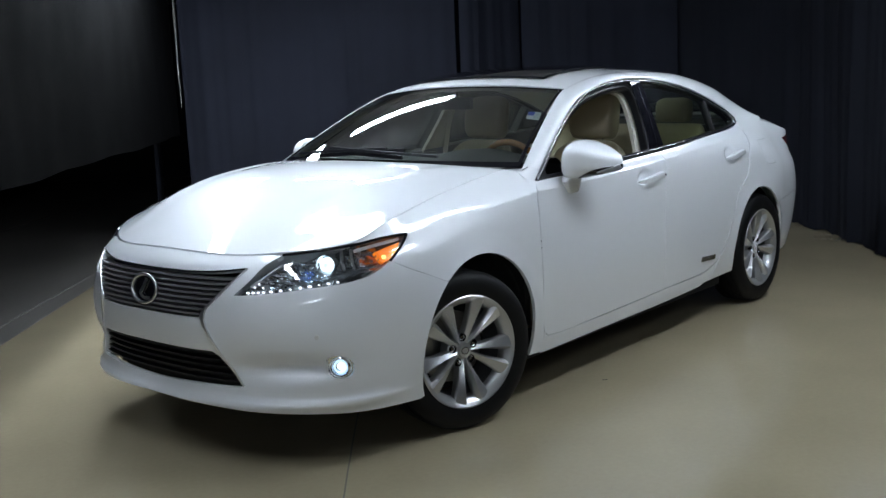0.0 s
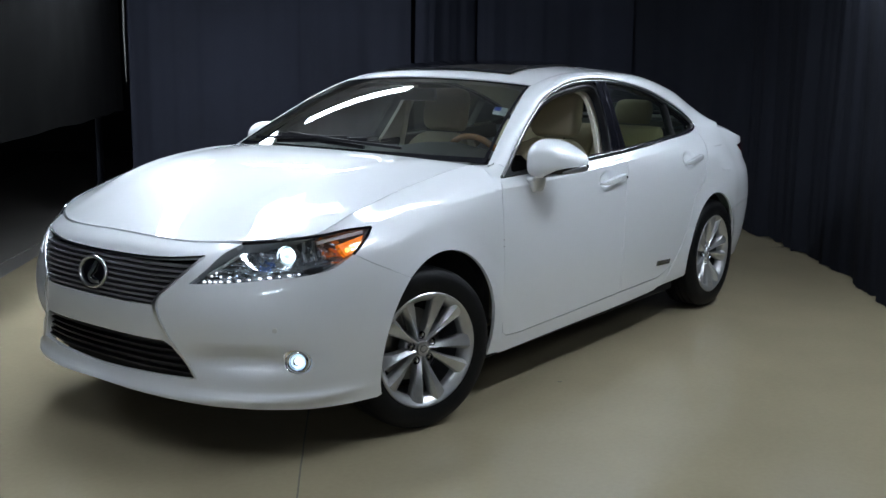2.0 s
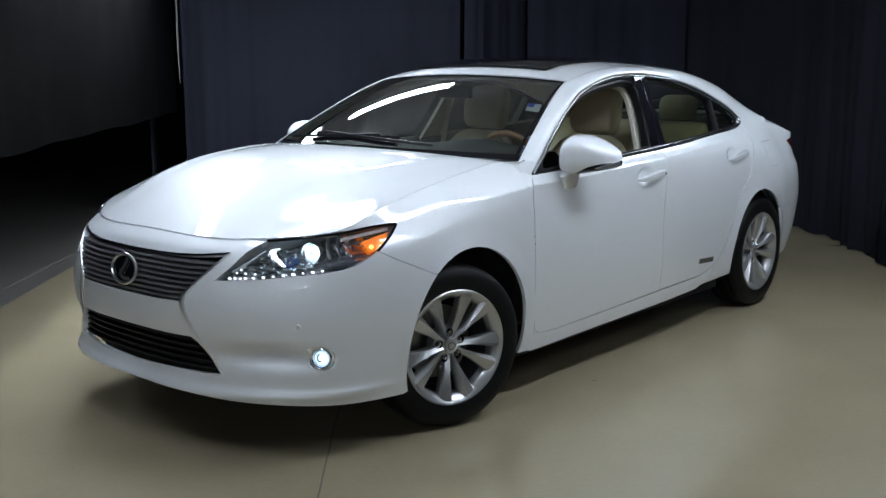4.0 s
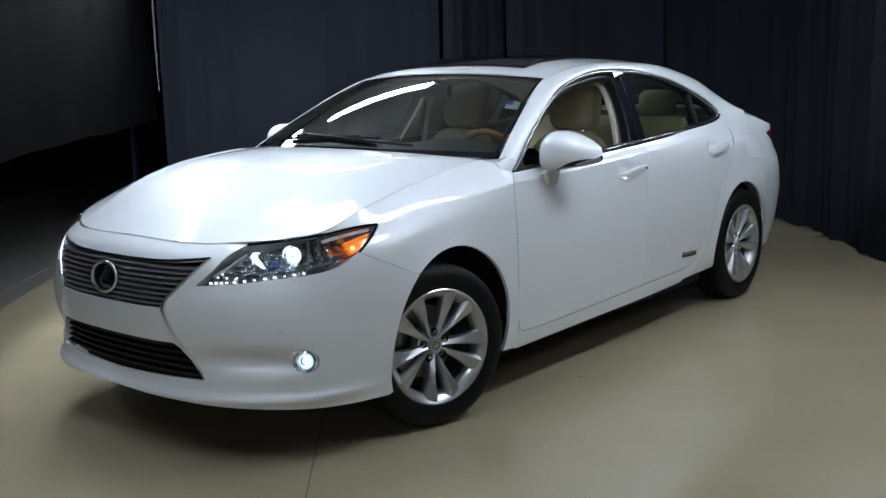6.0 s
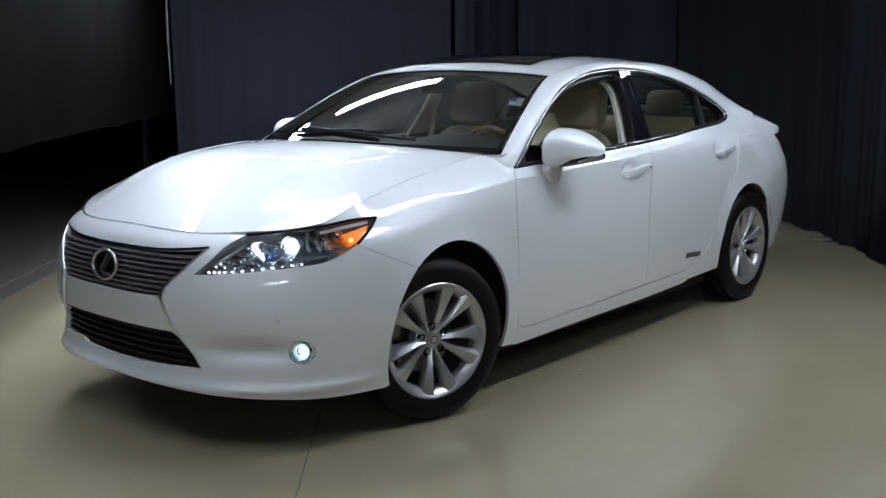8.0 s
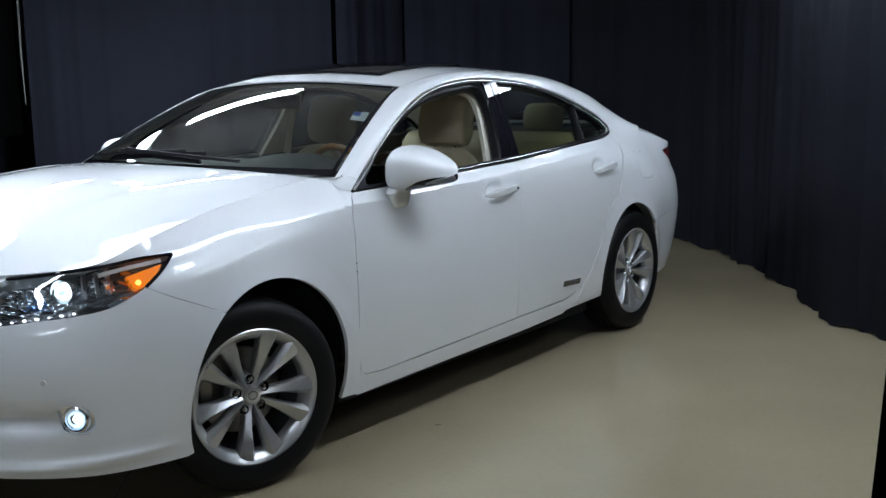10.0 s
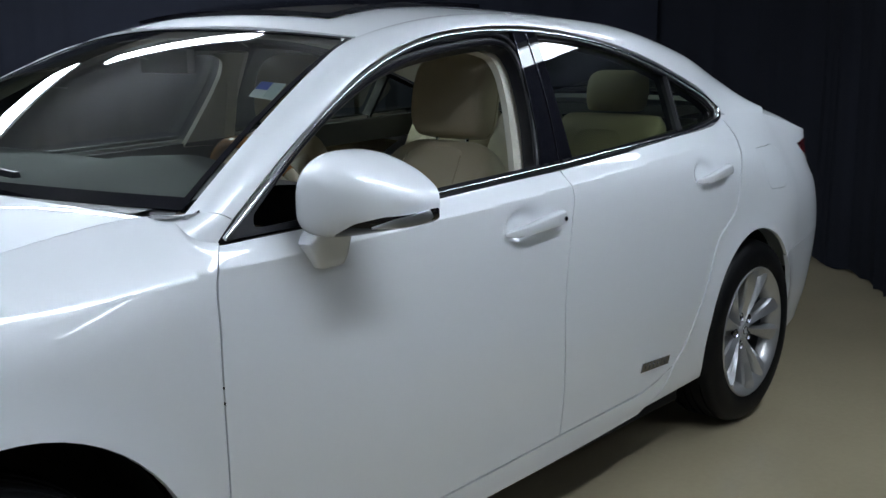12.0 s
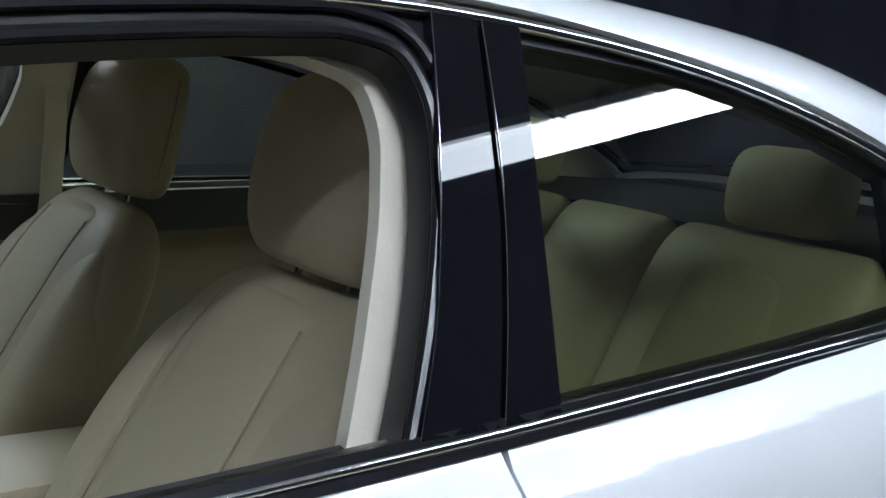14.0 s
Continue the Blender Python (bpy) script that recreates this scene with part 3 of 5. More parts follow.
def strip_light(a, b, z, wide, power):
    a, b = np.array((*a, z)), np.array((*b, z))
    along = (b - a) / np.linalg.norm(b - a)
    thing = tagged(new("strip_or_fill_light"), "suspended white fluorescent strip light or added fill strip, switched on", "ceiling light", "strip lights")
    thing.location = tuple((a + b) / 2)
    a, b = a - np.array(thing.location), b - np.array(thing.location)
    part("casing", sweep([a, b], [(-.5 * wide - .015, .0), (.5 * wide + .015, .0), (.5 * wide, .05), (-.5 * wide, .05)]), FIXTURE, thing, smooth=False)
    part("diffuser", sweep([a + .01 * along, b - .01 * along], [(.5 * wide, -.004), (.5 * wide, -.03), (.5 * wide - .025, -.045), (.025 - .5 * wide, -.045), (-.5 * wide, -.03), (-.5 * wide, -.004)]), material("fluorescent_diffuser", (.9, .9, .9), .5, emit=TUBE_TINT, power=power), thing, "glowing white diffuser")
    for s in (.15, .85):
        p = a + (b - a) * s
        part("hanger", sweep([p + np.array((0, 0, .05)), p + np.array((0, 0, 2.95 - z))], circle_section(.006, 6), up=(1, 0, 0)), FIXTURE, thing)
    return thing


for ends in STRIPS:
    strip_light(*ends)

# ---- the car ----
delaunay = mathutils.geometry.delaunay_2d_cdt
SIDE_BOX = (3.2, 14.0, 0, NV)
car = tagged(new("sedan_car"), "pearl white four-door sedan parked with headlamps lit and front wheels turned", "car")


def flank(points):
    """Coordinates on the flank of an outline given by length and height."""
    p = np.asarray(points, float)
    return locate(ring, np.stack([p[:, 0], 0 * p[:, 0], p[:, 1]], -1), (1, 0, 1), SIDE_BOX)


def face_on(points):
    """Coordinates on the nose of an outline given by half width and height."""
    p = np.asarray(points, float)
    uv = locate(ring, np.stack([0 * p[:, 0], np.abs(p[:, 0]), p[:, 1]], -1), (0, 1, 1), (0, 4.2, 0, NV))
    uv[:, 0] *= np.sign(p[:, 0]) + (p[:, 0] == 0)
    return uv


def on_ring(points, box=(0, 15, 0, 5)):
    return locate(ring, points, (1, 1, 1), box)


def mirrored(uv):
    return np.asarray(uv)[::-1] * np.array([-1, 1])


def arch(cx, cz, rx, rz, a0, a1, n=26):
    a = np.radians(np.linspace(a0, a1, n))
    return np.stack([cx + rx * np.cos(a), cz + rz * np.sin(a)], -1)


def level(v, u0, u1, n=20):
    return np.stack([np.linspace(u0, u1, n), np.full(n, v)], -1)


LAMP_TOP = [(-.701, .567, .819), (-.621, .667, .829), (-.52, .752, .842), (-.381, .789, .853), (-.286, .814, .855)]
LAMP_BACK = [(-.286, .814, .855), (-.321, .827, .828), (-.408, .840, .773)]
LAMP_LOW = [(-.408, .840, .773), (-.513, .820, .728), (-.616, .773, .712), (-.712, .694, .703), (-.803, .576, .689), (-.862, .461, .682)]
LAMP_IN = [(-.862, .461, .682), (-.824, .509, .733), (-.763, .540, .789), (-.701, .567, .819)]
lamp_back, lamp_low, lamp_in, lamp_top = (on_ring(curve(c), (1, 6, 1, 5)) for c in (LAMP_BACK, LAMP_LOW, LAMP_IN, LAMP_TOP))
SEAM_LOW = [(-.408, .773), (-.345, .738), (-.255, .698), (-.160, .655)]
seam_low = flank(curve(SEAM_LOW))


def arch_angle(spec, z, front):
    s = max(-1, min(1, (z - spec[1]) / spec[3]))
    a = math.degrees(math.asin(s))
    return 180 - a if front else a


# front bumper: one sheet round the nose
bump_half = joined(level(NV, 0.0, 2.08, 10)[:-1], lamp_in[::-1], lamp_low[::-1], seam_low,
                   flank(arch(*FRONT_ARCH, 180 - math.degrees(math.asin((.655 - .34) / .391)) + 0, arch_angle(FRONT_ARCH, .212, True))),
                   level(0, 4.08, 0, 30))
bump = joined(bump_half[:-1] if abs(bump_half[-1, 0]) < 1e-6 else bump_half, mirrored(bump_half))
GRILLE_HALF = [(0, .757), (.12, .757), (.356, .764), (.486, .777)]
GRILLE_SIDE = [(.486, .777), (.43, .712), (.375, .655), (.345, .628), (.325, .598)]
grille_half = joined(curve(GRILLE_HALF, 4), curve(GRILLE_SIDE, 4), [(.2, .595), (0, .595)])
grille_out = np.concatenate([grille_half, (grille_half * (-1, 1))[::-1][1:-1]])
LOW_HALF = [(0, .468), (.365, .467), (.392, .45), (.476, .338), (.462, .330), (.24, .326), (0, .320)]
low_out = np.concatenate([np.array(LOW_HALF), (np.array(LOW_HALF) * (-1, 1))[::-1][1:-1]])
grille_uv, low_uv = face_on(dense(grille_out, np.array([.03, .03]))), face_on(dense(low_out, np.array([.03, .03])))
FOG = [(-.648 + .048 * math.cos(a), .787 + .030 * math.cos(a), .404 - .010 * math.cos(a) + .045 * math.sin(a)) for a in np.linspace(0, 2 * math.pi, 19)[:-1]]
fog_uv = on_ring(np.concatenate([FOG]), (1, 5, 0, 4))
patch("front_bumper", ring, bump, PAINT, car, holes=(grille_uv, low_uv, fog_uv, mirrored(fog_uv)), step=(.06, .13), rim=.02)

for side in (-1, 1):
    fender = joined(level(NV, 3.07, 6.0, 24), level(NV, 6.0, 6.97, 10), flank(curve([(.541, .979), (.516, .934), (.500, .812), (.494, .52), (.504, .33), (.506, .21)])),
                    flank(arch(*FRONT_ARCH, arch_angle(FRONT_ARCH, .215, False), 180 - math.degrees(math.asin((.66 - .34) / .391)))),
                    flank(curve([(-.160, .6565), (-.2543, .6996), (-.3440, .7398), (-.4060, .7737)])), lamp_back[::-1], lamp_top[::-1][:12])
    patch("front_fender", ring, fender, PAINT, car, side, step=(.04, .08), rim=.015)
    seam_f = [(.538, .972), (.520, .934), (.504, .812), (.498, .52), (.508, .33), (.516, .301), (.541, .2815)]
    seam_b = [(1.608, .297), (1.611, .328), (1.615, .727), (1.657, .880), (1.694, .975), (1.692, .998)]
    belt = lambda x0, x1: np.stack([np.linspace(x0, x1, 16), belt_z(np.linspace(x0, x1, 16)) - .005], -1)
    door_f = joined(flank(curve(seam_f)), flank([(.66, .275), (1.06, .283), (1.608, .297)]), flank(curve(seam_b)), flank(belt(1.69, .540)))
    front_door = patch("front_door", ring, door_f, PAINT, car, side, step=(.035, .065), rim=.02)
    seam_b2 = [(1.612, .297), (1.615, .328), (1.619, .727), (1.661, .880), (1.698, .975), (1.696, 1.000)]
    seam_r = [(2.245, .352), (2.322, .420), (2.38, .50), (2.425, .569), (2.50, .715), (2.645, .812), (2.706, .92), (2.80, .995), (2.87, 1.05), (2.885, 1.075)]
    door_r = joined(flank(curve(seam_b2))[::-1], flank([(2.05, .305), (2.15, .322), (2.245, .352)]), flank(curve(seam_r)), flank(belt(2.885, 1.70)))
    rear_door = patch("rear_door", ring, door_r, PAINT, car, side, step=(.035, .065), rim=.02)
    rocker = joined(level(0, 6.55, 9.58, 60), flank([(2.238, .343), (2.14, .314), (2.05, .297), (1.61, .291), (1.06, .277), (.66, .271), (.543, .2765), (.522, .291), (.5105, .306)]))
    patch("rocker_panel", ring, rocker, PAINT, car, side, rim=.02)
    seam_r2 = [(2.893, 1.078), (2.877, 1.05), (2.807, .993), (2.713, .918), (2.652, .806), (2.507, .708), (2.432, .565), (2.387, .496), (2.329, .414), (2.250, .343)]
    quarter = joined(flank(curve(seam_r2)), flank([(2.10, .243), (2.42, .249)]), flank(arch(*REAR_ARCH, 195.5, 40)), flank([(3.2, .60), (3.45, .615)]), [(13.0, 2.0), (13.0, 3.70), (12.52, 4.42), (12.80, 4.66), (13.0, 4.75), (13.0, NV)], level(NV, 13.0, 10.9, 24)[1:])
    flap = joined(curve([(2.935, .985), (3.03, .985), (3.135, .975), (3.15, .955)], 3), curve([(3.15, .955), (3.10, .86), (3.075, .838)], 3), curve([(3.075, .838), (2.99, .838), (2.94, .845), (2.92, .87)], 3), [(2.92, .96)])
    patch("rear_quarter_panel", ring, quarter, PAINT, car, side, holes=(flank(inset(flap, -.0006)),), rim=.012)
    patch("fuel_flap", ring, flank(inset(flap, .0012)), PAINT, car, side, rim=.012)
    lamp = [(12.54, 4.42), (12.81, 4.64), (13.0, 4.72), (13.8, 4.75), (13.8, 3.95), (13.05, 3.72)]
    tail = patch("tail_lamp", offset(ring, .003), lamp, RED, car, side, rim=.03, label="red tail lamp cluster, unlit")

rear_half = joined(level(0, 15, 12.0, 24), flank(arch(*REAR_ARCH, -20, 39.6)), flank([(3.2, .5975), (3.45, .612)]), [(13.02, 1.98), (13.02, 3.83), (13.8, 4.0), (15, 4.0)])
for side in (-1, 1):
    patch("rear_bumper", ring, rear_half, PAINT, car, side, rim=.015)
    patch("tail_panel", ring, [(13.82, 4.02), (15, 4.02), (15, NV), (13.02, NV), (13.02, 4.78), (13.82, 4.78)], PAINT, car, side, rim=.015)

# bonnet, boot lid, roof, pillars
full = lambda a0, a1, b: [(a0, -b), (a1, -b), (a1, b), (a0, b)]
patch("bonnet", hood, full(.008, .995, .995), PAINT, car, step=(.035, .05), rim=.02)
patch("boot_lid", boot, full(.01, .99, .994), PAINT, car, step=(.08, .08), rim=.02)
SUN = np.array([(.125, -.72), (.66, -.72), (.66, .72), (.125, .72)])
patch("roof_panel", roof, full(.0, 1.0, 1.0), PAINT, car, holes=(SUN,), step=(.06, .07), rim=.01)
patch("sunroof", offset(roof, .014), [(.13, -.71), (.655, -.71), (.655, .71), (.13, .71)], BLACK_GLOSS, car, step=(.08, .1), rim=.012, label="dark tinted glass sunroof panel")



def unit(n):
    return n / np.linalg.norm(n, axis=-1)[..., None]


def rail_shade(t, w):
    """Normals that run over smoothly into the quarter panel at the pillar's foot."""
    near = (np.clip((t - 7.3) / .6, 0, 1) * np.clip(1 - w, 0, 1) ** 2)[:, None]
    return unit((1 - near) * normals(rail, t, w) + near * normals(ring, np.clip(11.05 + .94 * (t - 8), 10.6, 12), np.full_like(t, NV - .01)))


def gusset_shade(a, b):
    return normals(rail, .165 * a, 1 - .89 * a)


for side in (-1, 1):
    patch("roof_rail", rail, [(.17, .11), (7.3, .11), (7.9, .0), (9, .0), (9, 1), (0, 1)], PAINT, car, side, step=(.12, .15), rim=.012, shade=rail_shade)
    gusset = lambda a, b: (1 - b)[:, None] * ring(6 + .965 * a, np.full_like(a, NV)) + b[:, None] * rail(.165 * a, 1 - .89 * a)
    patch("fender_gusset", gusset, [(-.0, .0), (1, .0), (1, .985), (0, .985)], PAINT, car, side, step=(.1, .2), rim=.006, shade=gusset_shade)

# glass
SCREEN_OUT = [(.02, -.985), (.985, -.985), (.985, .985), (.02, .985)]
band = [(.06, -.968), (.968, -.968), (.968, .968), (.06, .968)]
windscreen = patch("windscreen", offset(screen, -.004), SCREEN_OUT, GLASS, car, step=(.06, .08), rim=0, label="clear laminated windscreen reflecting strip lights")
patch("screen_border", offset(screen, -.001), SCREEN_OUT, BLACK_GLOSS, car, holes=(band,), step=(.06, .08), rim=.004, label="black ceramic border of the windscreen")
patch("rear_window", offset(back_glass, -.003), full(.02, .93, .96), GLASS_BACK, car, step=(.08, .1), rim=0)
patch("rear_shelf_edge", offset(back_glass, -.001), full(.0, 1.0, 1.0), BLACK_GLOSS, car, holes=(full(.05, .90, .93),), step=(.08, .1), rim=.004, label="black border of the rear window")
bm = bmesh.new()
bs = np.linspace(-1, 1, 41)
rows = [hood(np.full(41, .995), bs * .99) - np.array((.0, 0, .012)), (hood(np.full(41, .995), bs * .99) + screen(np.full(41, .02), bs * .98)) / 2 - np.array((0, 0, .022)), screen(np.full(41, .03), bs * .98) - np.array((0, 0, .006))]
part("cowl", grid_sheet(rows), BLACK_PLASTIC, car, "matt black cowl below the windscreen")

DLO_TOP = [(.548, .992), (.659, 1.061), (.786, 1.139), (.929, 1.219), (1.088, 1.293), (1.261, 1.349), (1.445, 1.381), (1.645, 1.393), (1.85, 1.388), (2.1, 1.364), (2.372, 1.310), (2.69, 1.212), (2.845, 1.149), (2.874, 1.127)]
DLO_LOW = [(2.874, 1.127), (2.866, 1.108), (2.836, 1.091), (2.76, 1.080), (2.505, 1.061), (2.18, 1.048), (1.90, 1.036), (1.70, 1.026), (1.45, 1.016), (1.14, 1.003), (.80, .993), (.548, .986)]
dlo = joined(curve(DLO_TOP, 5), curve(DLO_LOW, 5))
OPEN_TOP = [(.612, 1.008), (.688, 1.058), (.82, 1.140), (.966, 1.215), (1.077, 1.262), (1.242, 1.310), (1.42, 1.338), (1.54, 1.351), (1.618, 1.354), (1.660, 1.342), (1.677, 1.305), (1.673, 1.25), (1.646, 1.15), (1.594, 1.028)]
open_front = joined(curve(OPEN_TOP, 5), [(1.594, 1.028), (1.45, 1.022), (1.14, 1.010), (.80, 1.001), (.612, .999)])
glass_rear = joined(curve([(1.772, 1.040), (1.785, 1.15), (1.802, 1.30), (1.812, 1.372)], 4), curve([(1.812, 1.372), (2.1, 1.350), (2.372, 1.297), (2.524, 1.251)], 5), [(2.524, 1.251), (2.487, 1.068)], [(2.18, 1.057), (1.90, 1.045), (1.772, 1.040)])
glass_quarter = joined(curve([(2.538, 1.246), (2.69, 1.196), (2.82, 1.143), (2.850, 1.122)], 5), curve([(2.850, 1.122), (2.832, 1.106), (2.77, 1.092), (2.501, 1.071)], 4))
for side in (-1, 1):
    patch("door_frame", offset(glass, -.010), dlo, SEAL, car, side, holes=(open_front, glass_rear, glass_quarter), step=(.05, .03), rim=.037, label="black rubber and plastic window frames")
    for name, quad in (("pillar_cover", [(1.606, 1.032), (1.640, 1.115), (1.664, 1.20), (1.698, 1.386), (1.753, 1.391), (1.733, 1.20), (1.714, 1.115), (1.691, 1.032)]), ("pillar_cover", [(1.697, 1.032), (1.720, 1.115), (1.739, 1.20), (1.759, 1.391), (1.808, 1.386), (1.785, 1.20), (1.766, 1.036)])):
        p = np.array(quad)
        cover = patch(name, offset(glass, .004), p, BLACK_GLOSS, car, side, step=(.03, .03), rim=.014, label="gloss black pillar cover")
        fore = curve(p[:4], 6)
        part("edge_line", sweep(offset(glass, .0045)(fore[:, 0], fore[:, 1]) * (1, side, 1), circle_section(.0007, 6), False, (0, 1, 0)), DARK_CHROME, cover)
    pane = patch("rear_door_glass", offset(glass, -.016), glass_rear, GLASS_REAR, car, side, step=(.03, .025), rim=0, label="green-tinted rear side window, closed")
    pane = patch("quarter_glass", offset(glass, -.014), glass_quarter, GLASS_REAR, car, side, step=(.06, .05), rim=0, label="small tinted quarter window")
    if side == 1:
        pane = patch("front_door_glass", offset(glass, -.02), open_front, GLASS, car, side, step=(.06, .05), rim=0, label="clear front side window, closed")
    flip = np.array([1, side, 1])
    for bead, depth, r in ((inset(open_front, -.006), -.006, .007), (inset(open_front, -.026), -.004, .006)):
        bead = dense(bead, np.array([.04, .04]))
        if depth > -.005:
            bead = bead[bead[:, 1] > belt_z(bead[:, 0]) + .012]
            bead = bead[bead[:, 0] > 1.08]
            bead = np.roll(bead, -np.argmax(np.linalg.norm(bead - np.roll(bead, 1, axis=0), axis=1)), axis=0)
        part("frame_bead", sweep(offset(glass, depth)(bead[:, 0], bead[:, 1]) * flip, circle_section(r, 8), depth < -.005, normals(glass, bead[:, 0], bead[:, 1]) * flip), BEAD, car, "rounded black rubber bead")
    # bright trim round the windows: broad over the doors, swelling at the rear corner, slim along the belt
    lip = joined(curve(DLO_TOP, 5) + (0, -.004), curve(DLO_LOW, 5)[:-6] + (0, .002))
    lip = lip[lip[:, 0] > .545]
    slim = np.interp(np.arange(len(lip)), [0, 3, 60, 66, 74, 82, len(lip) - 1], [.5, .8, .8, 1.2, 1.7, .9, .42])
    path = glass(lip[:, 0], lip[:, 1])
    nor = normals(glass, lip[:, 0], lip[:, 1])
    bm = sweep((path + .002 * nor) * flip, [(-.009, -.005), (.009, -.005), (.0085, .0005), (.005, .0045), (0, .006), (-.005, .0045), (-.0085, .0005)], False, nor * flip, slim)
    part("window_trim", bm, CHROME, car, "bright chrome strip round the side windows")
    xs = np.linspace(.80, 2.80, 44)
    for drop, wide, lift in ((-.007, .0055, .0015), (.0085, .006, .001)):
        low = np.stack([xs, np.interp(xs, *np.array(DLO_LOW[::-1]).T) + drop], -1)
        part("belt_seal", sweep((offset(glass, lift)(low[:, 0], low[:, 1])) * flip, [(-wide, -.006), (wide, -.006), (wide * .8, .003), (-wide * .8, .003)], False, normals(glass, low[:, 0], low[:, 1]) * flip), BEAD, car, "black belt seal")
    sail = joined(curve([(.553, .985), (.68, .987), (.84, .9895)], 4), [(.84, 1.002)], curve([(.70, 1.000), (.645, .9985), (.626, 1.003), (.628, 1.016), (.660, 1.043), (.720, 1.083)], 4), [(.700, 1.083)], curve([(.640, 1.046), (.60, 1.020), (.553, .990)], 4))
    patch("sail_panel", offset(glass, .0015), sail, BEAD, car, side, step=(.03, .03), rim=.006, label="gloss black corner panel")
    bar = np.array([(2.531, 1.252), (2.493, 1.064)])
    bm = sweep((offset(glass, -.008)(bar[:, 0], bar[:, 1])) * flip, [(-.007, -.006), (.007, -.006), (.006, .006), (-.006, .006)], False, normals(glass, bar[:, 0], bar[:, 1]) * flip)
    part("division_bar", bm, BLACK_PLASTIC, car)

# wheel wells, underbody
for side in (-1, 1):
    for spec in (FRONT_ARCH, REAR_ARCH):
        a = np.radians(np.linspace(-14, 194, 40))
        ring_pts = lambda y, g: [(spec[0] + (spec[2] + g) * math.cos(t), side * y, spec[1] + (spec[3] + g) * math.sin(t)) for t in a]
        rows = [ring_pts(.846, .004), ring_pts(.80, .03), ring_pts(.55, .03), ring_pts(.50, -.12), ring_pts(.50, -.3)]
        part("wheel_well", grid_sheet(rows), VOID, car, "dark felt wheel-well liner")
for size, spot in (((1.95, 1.66, .10), (1.42, 0, .225)), ((.95, .98, .16), (-.28, 0, .30)), ((.9, .98, .16), (2.85, 0, .31)), ((.45, 1.40, .10), (3.45, 0, .36)), ((.18, 1.20, .06), (-.62, 0, .27))):
    part("undertray", box(size, spot), VOID, car, "black underbody tray", False, .01)

# ---- the car's front: grille, lamps, badge ----
def nose_sheet(y, z, out=0.0):
    """Places on the nose by half width and height."""
    y, z = np.atleast_1d(np.asarray(y, float)), np.atleast_1d(np.asarray(z, float))
    uv = face_on(np.stack([y, z], -1))
    return offset(ring, out)(uv[:, 0], uv[:, 1])


def plate(name, f, points, mat, parent, side=-1, rim=.004, label="", step=(.05, .1)):
    return patch(name, f, points, mat, parent, side, step=step, rim=rim, label=label)


def span(poly, z):
    """The half width of an outline at a height."""
    xs = [p[0] + (q[0] - p[0]) * (z - p[1]) / (q[1] - p[1]) for p, q in zip(poly, np.roll(poly, -1, axis=0)) if (p[1] > z) != (q[1] > z)]
    return max(xs)


grille = group_part("grille", car, "spindle grille with dark grey slats and chrome edging")
plate("backing", offset(ring, -.055), face_on(dense(inset(grille_out, -.01), np.array([.03, .03]))), VOID, grille, rim=0)
for k in range(8):
    z = .612 + k * .0195
    w = span(grille_out, z) - .006
    y = np.linspace(-w, w, 41)
    path = nose_sheet(y, np.full(41, z), -.018)
    part("slat", sweep(path, [(-.020, -.0035), (.010, -.0052), (.015, -.001), (.011, .0038), (-.020, .0045)]), GRILLE, grille)
lower = group_part("lower_grille", car, "black lower air intake with thin slats")
plate("backing", offset(ring, -.06), face_on(dense(inset(low_out, -.01), np.array([.03, .03]))), VOID, lower, rim=0)
for k in range(5):
    z = .347 + k * .0255
    w = span(low_out, z) - .006
    y = np.linspace(-w, w, 41)
    part("slat", sweep(nose_sheet(y, np.full(41, z), -.030), [(-.02, -.003), (.012, -.004), (.012, .003), (-.02, .003)]), SEAL, lower)
top = curve([(-.486, .777), (-.356, .764), (-.12, .757), (.12, .757), (.356, .764), (.486, .777)], 6)
part("chrome_edge", sweep(nose_sheet(top[:, 0], top[:, 1] + .001, .001), [(-.005, -.004), (.005, -.004), (.004, .004), (-.004, .004)]), CHROME, grille, "thin chrome edge")
for side in (-1, 1):
    run = curve([(.486, .777), (.43, .712), (.375, .655), (.349, .626), (.342, .600), (.350, .570), (.378, .505), (.425, .420), (.480, .332)], 5)
    thick = np.interp(np.arange(len(run)), [0, 14, 18, 22, 27, len(run) - 1], [.5, .8, 1.5, 1.7, 1.0, .55])
    uv = face_on(run)
    n = normals(ring, uv[:, 0], uv[:, 1]) * (1, side, 1)
    path = offset(ring, .002)(uv[:, 0], uv[:, 1]) * (1, side, 1)
    part("chrome_blade", sweep(path, [(-.007, -.006), (.007, -.006), (.005, .005), (-.005, .005)], False, n, thick), SATIN_CHROME, grille, "bright chrome blade")
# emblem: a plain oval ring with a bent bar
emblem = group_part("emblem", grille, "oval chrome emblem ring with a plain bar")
a = np.linspace(0, 2 * math.pi, 41)[:-1]
centre = nose_sheet([0.0], [.676], .013)[0]
tilt = Matrix.Translation(centre) @ Matrix.Rotation(radians(10), 4, "Y")
oval = np.array([tuple(tilt @ Vector((0, .082 * math.cos(t), .056 * math.sin(t)))) for t in a])
part("oval", sweep(oval, circle_section(.0065, 10), True, (1, 0, 0)), SATIN_CHROME, emblem)
disc_pts = [tuple(tilt @ Vector((.004, .078 * math.cos(t), .052 * math.sin(t)))) for t in a]
bm = bmesh.new()
bm.faces.new([bm.verts.new(p) for p in disc_pts])
part("field", bm, BLACK_GLOSS, emblem, "gloss black field")
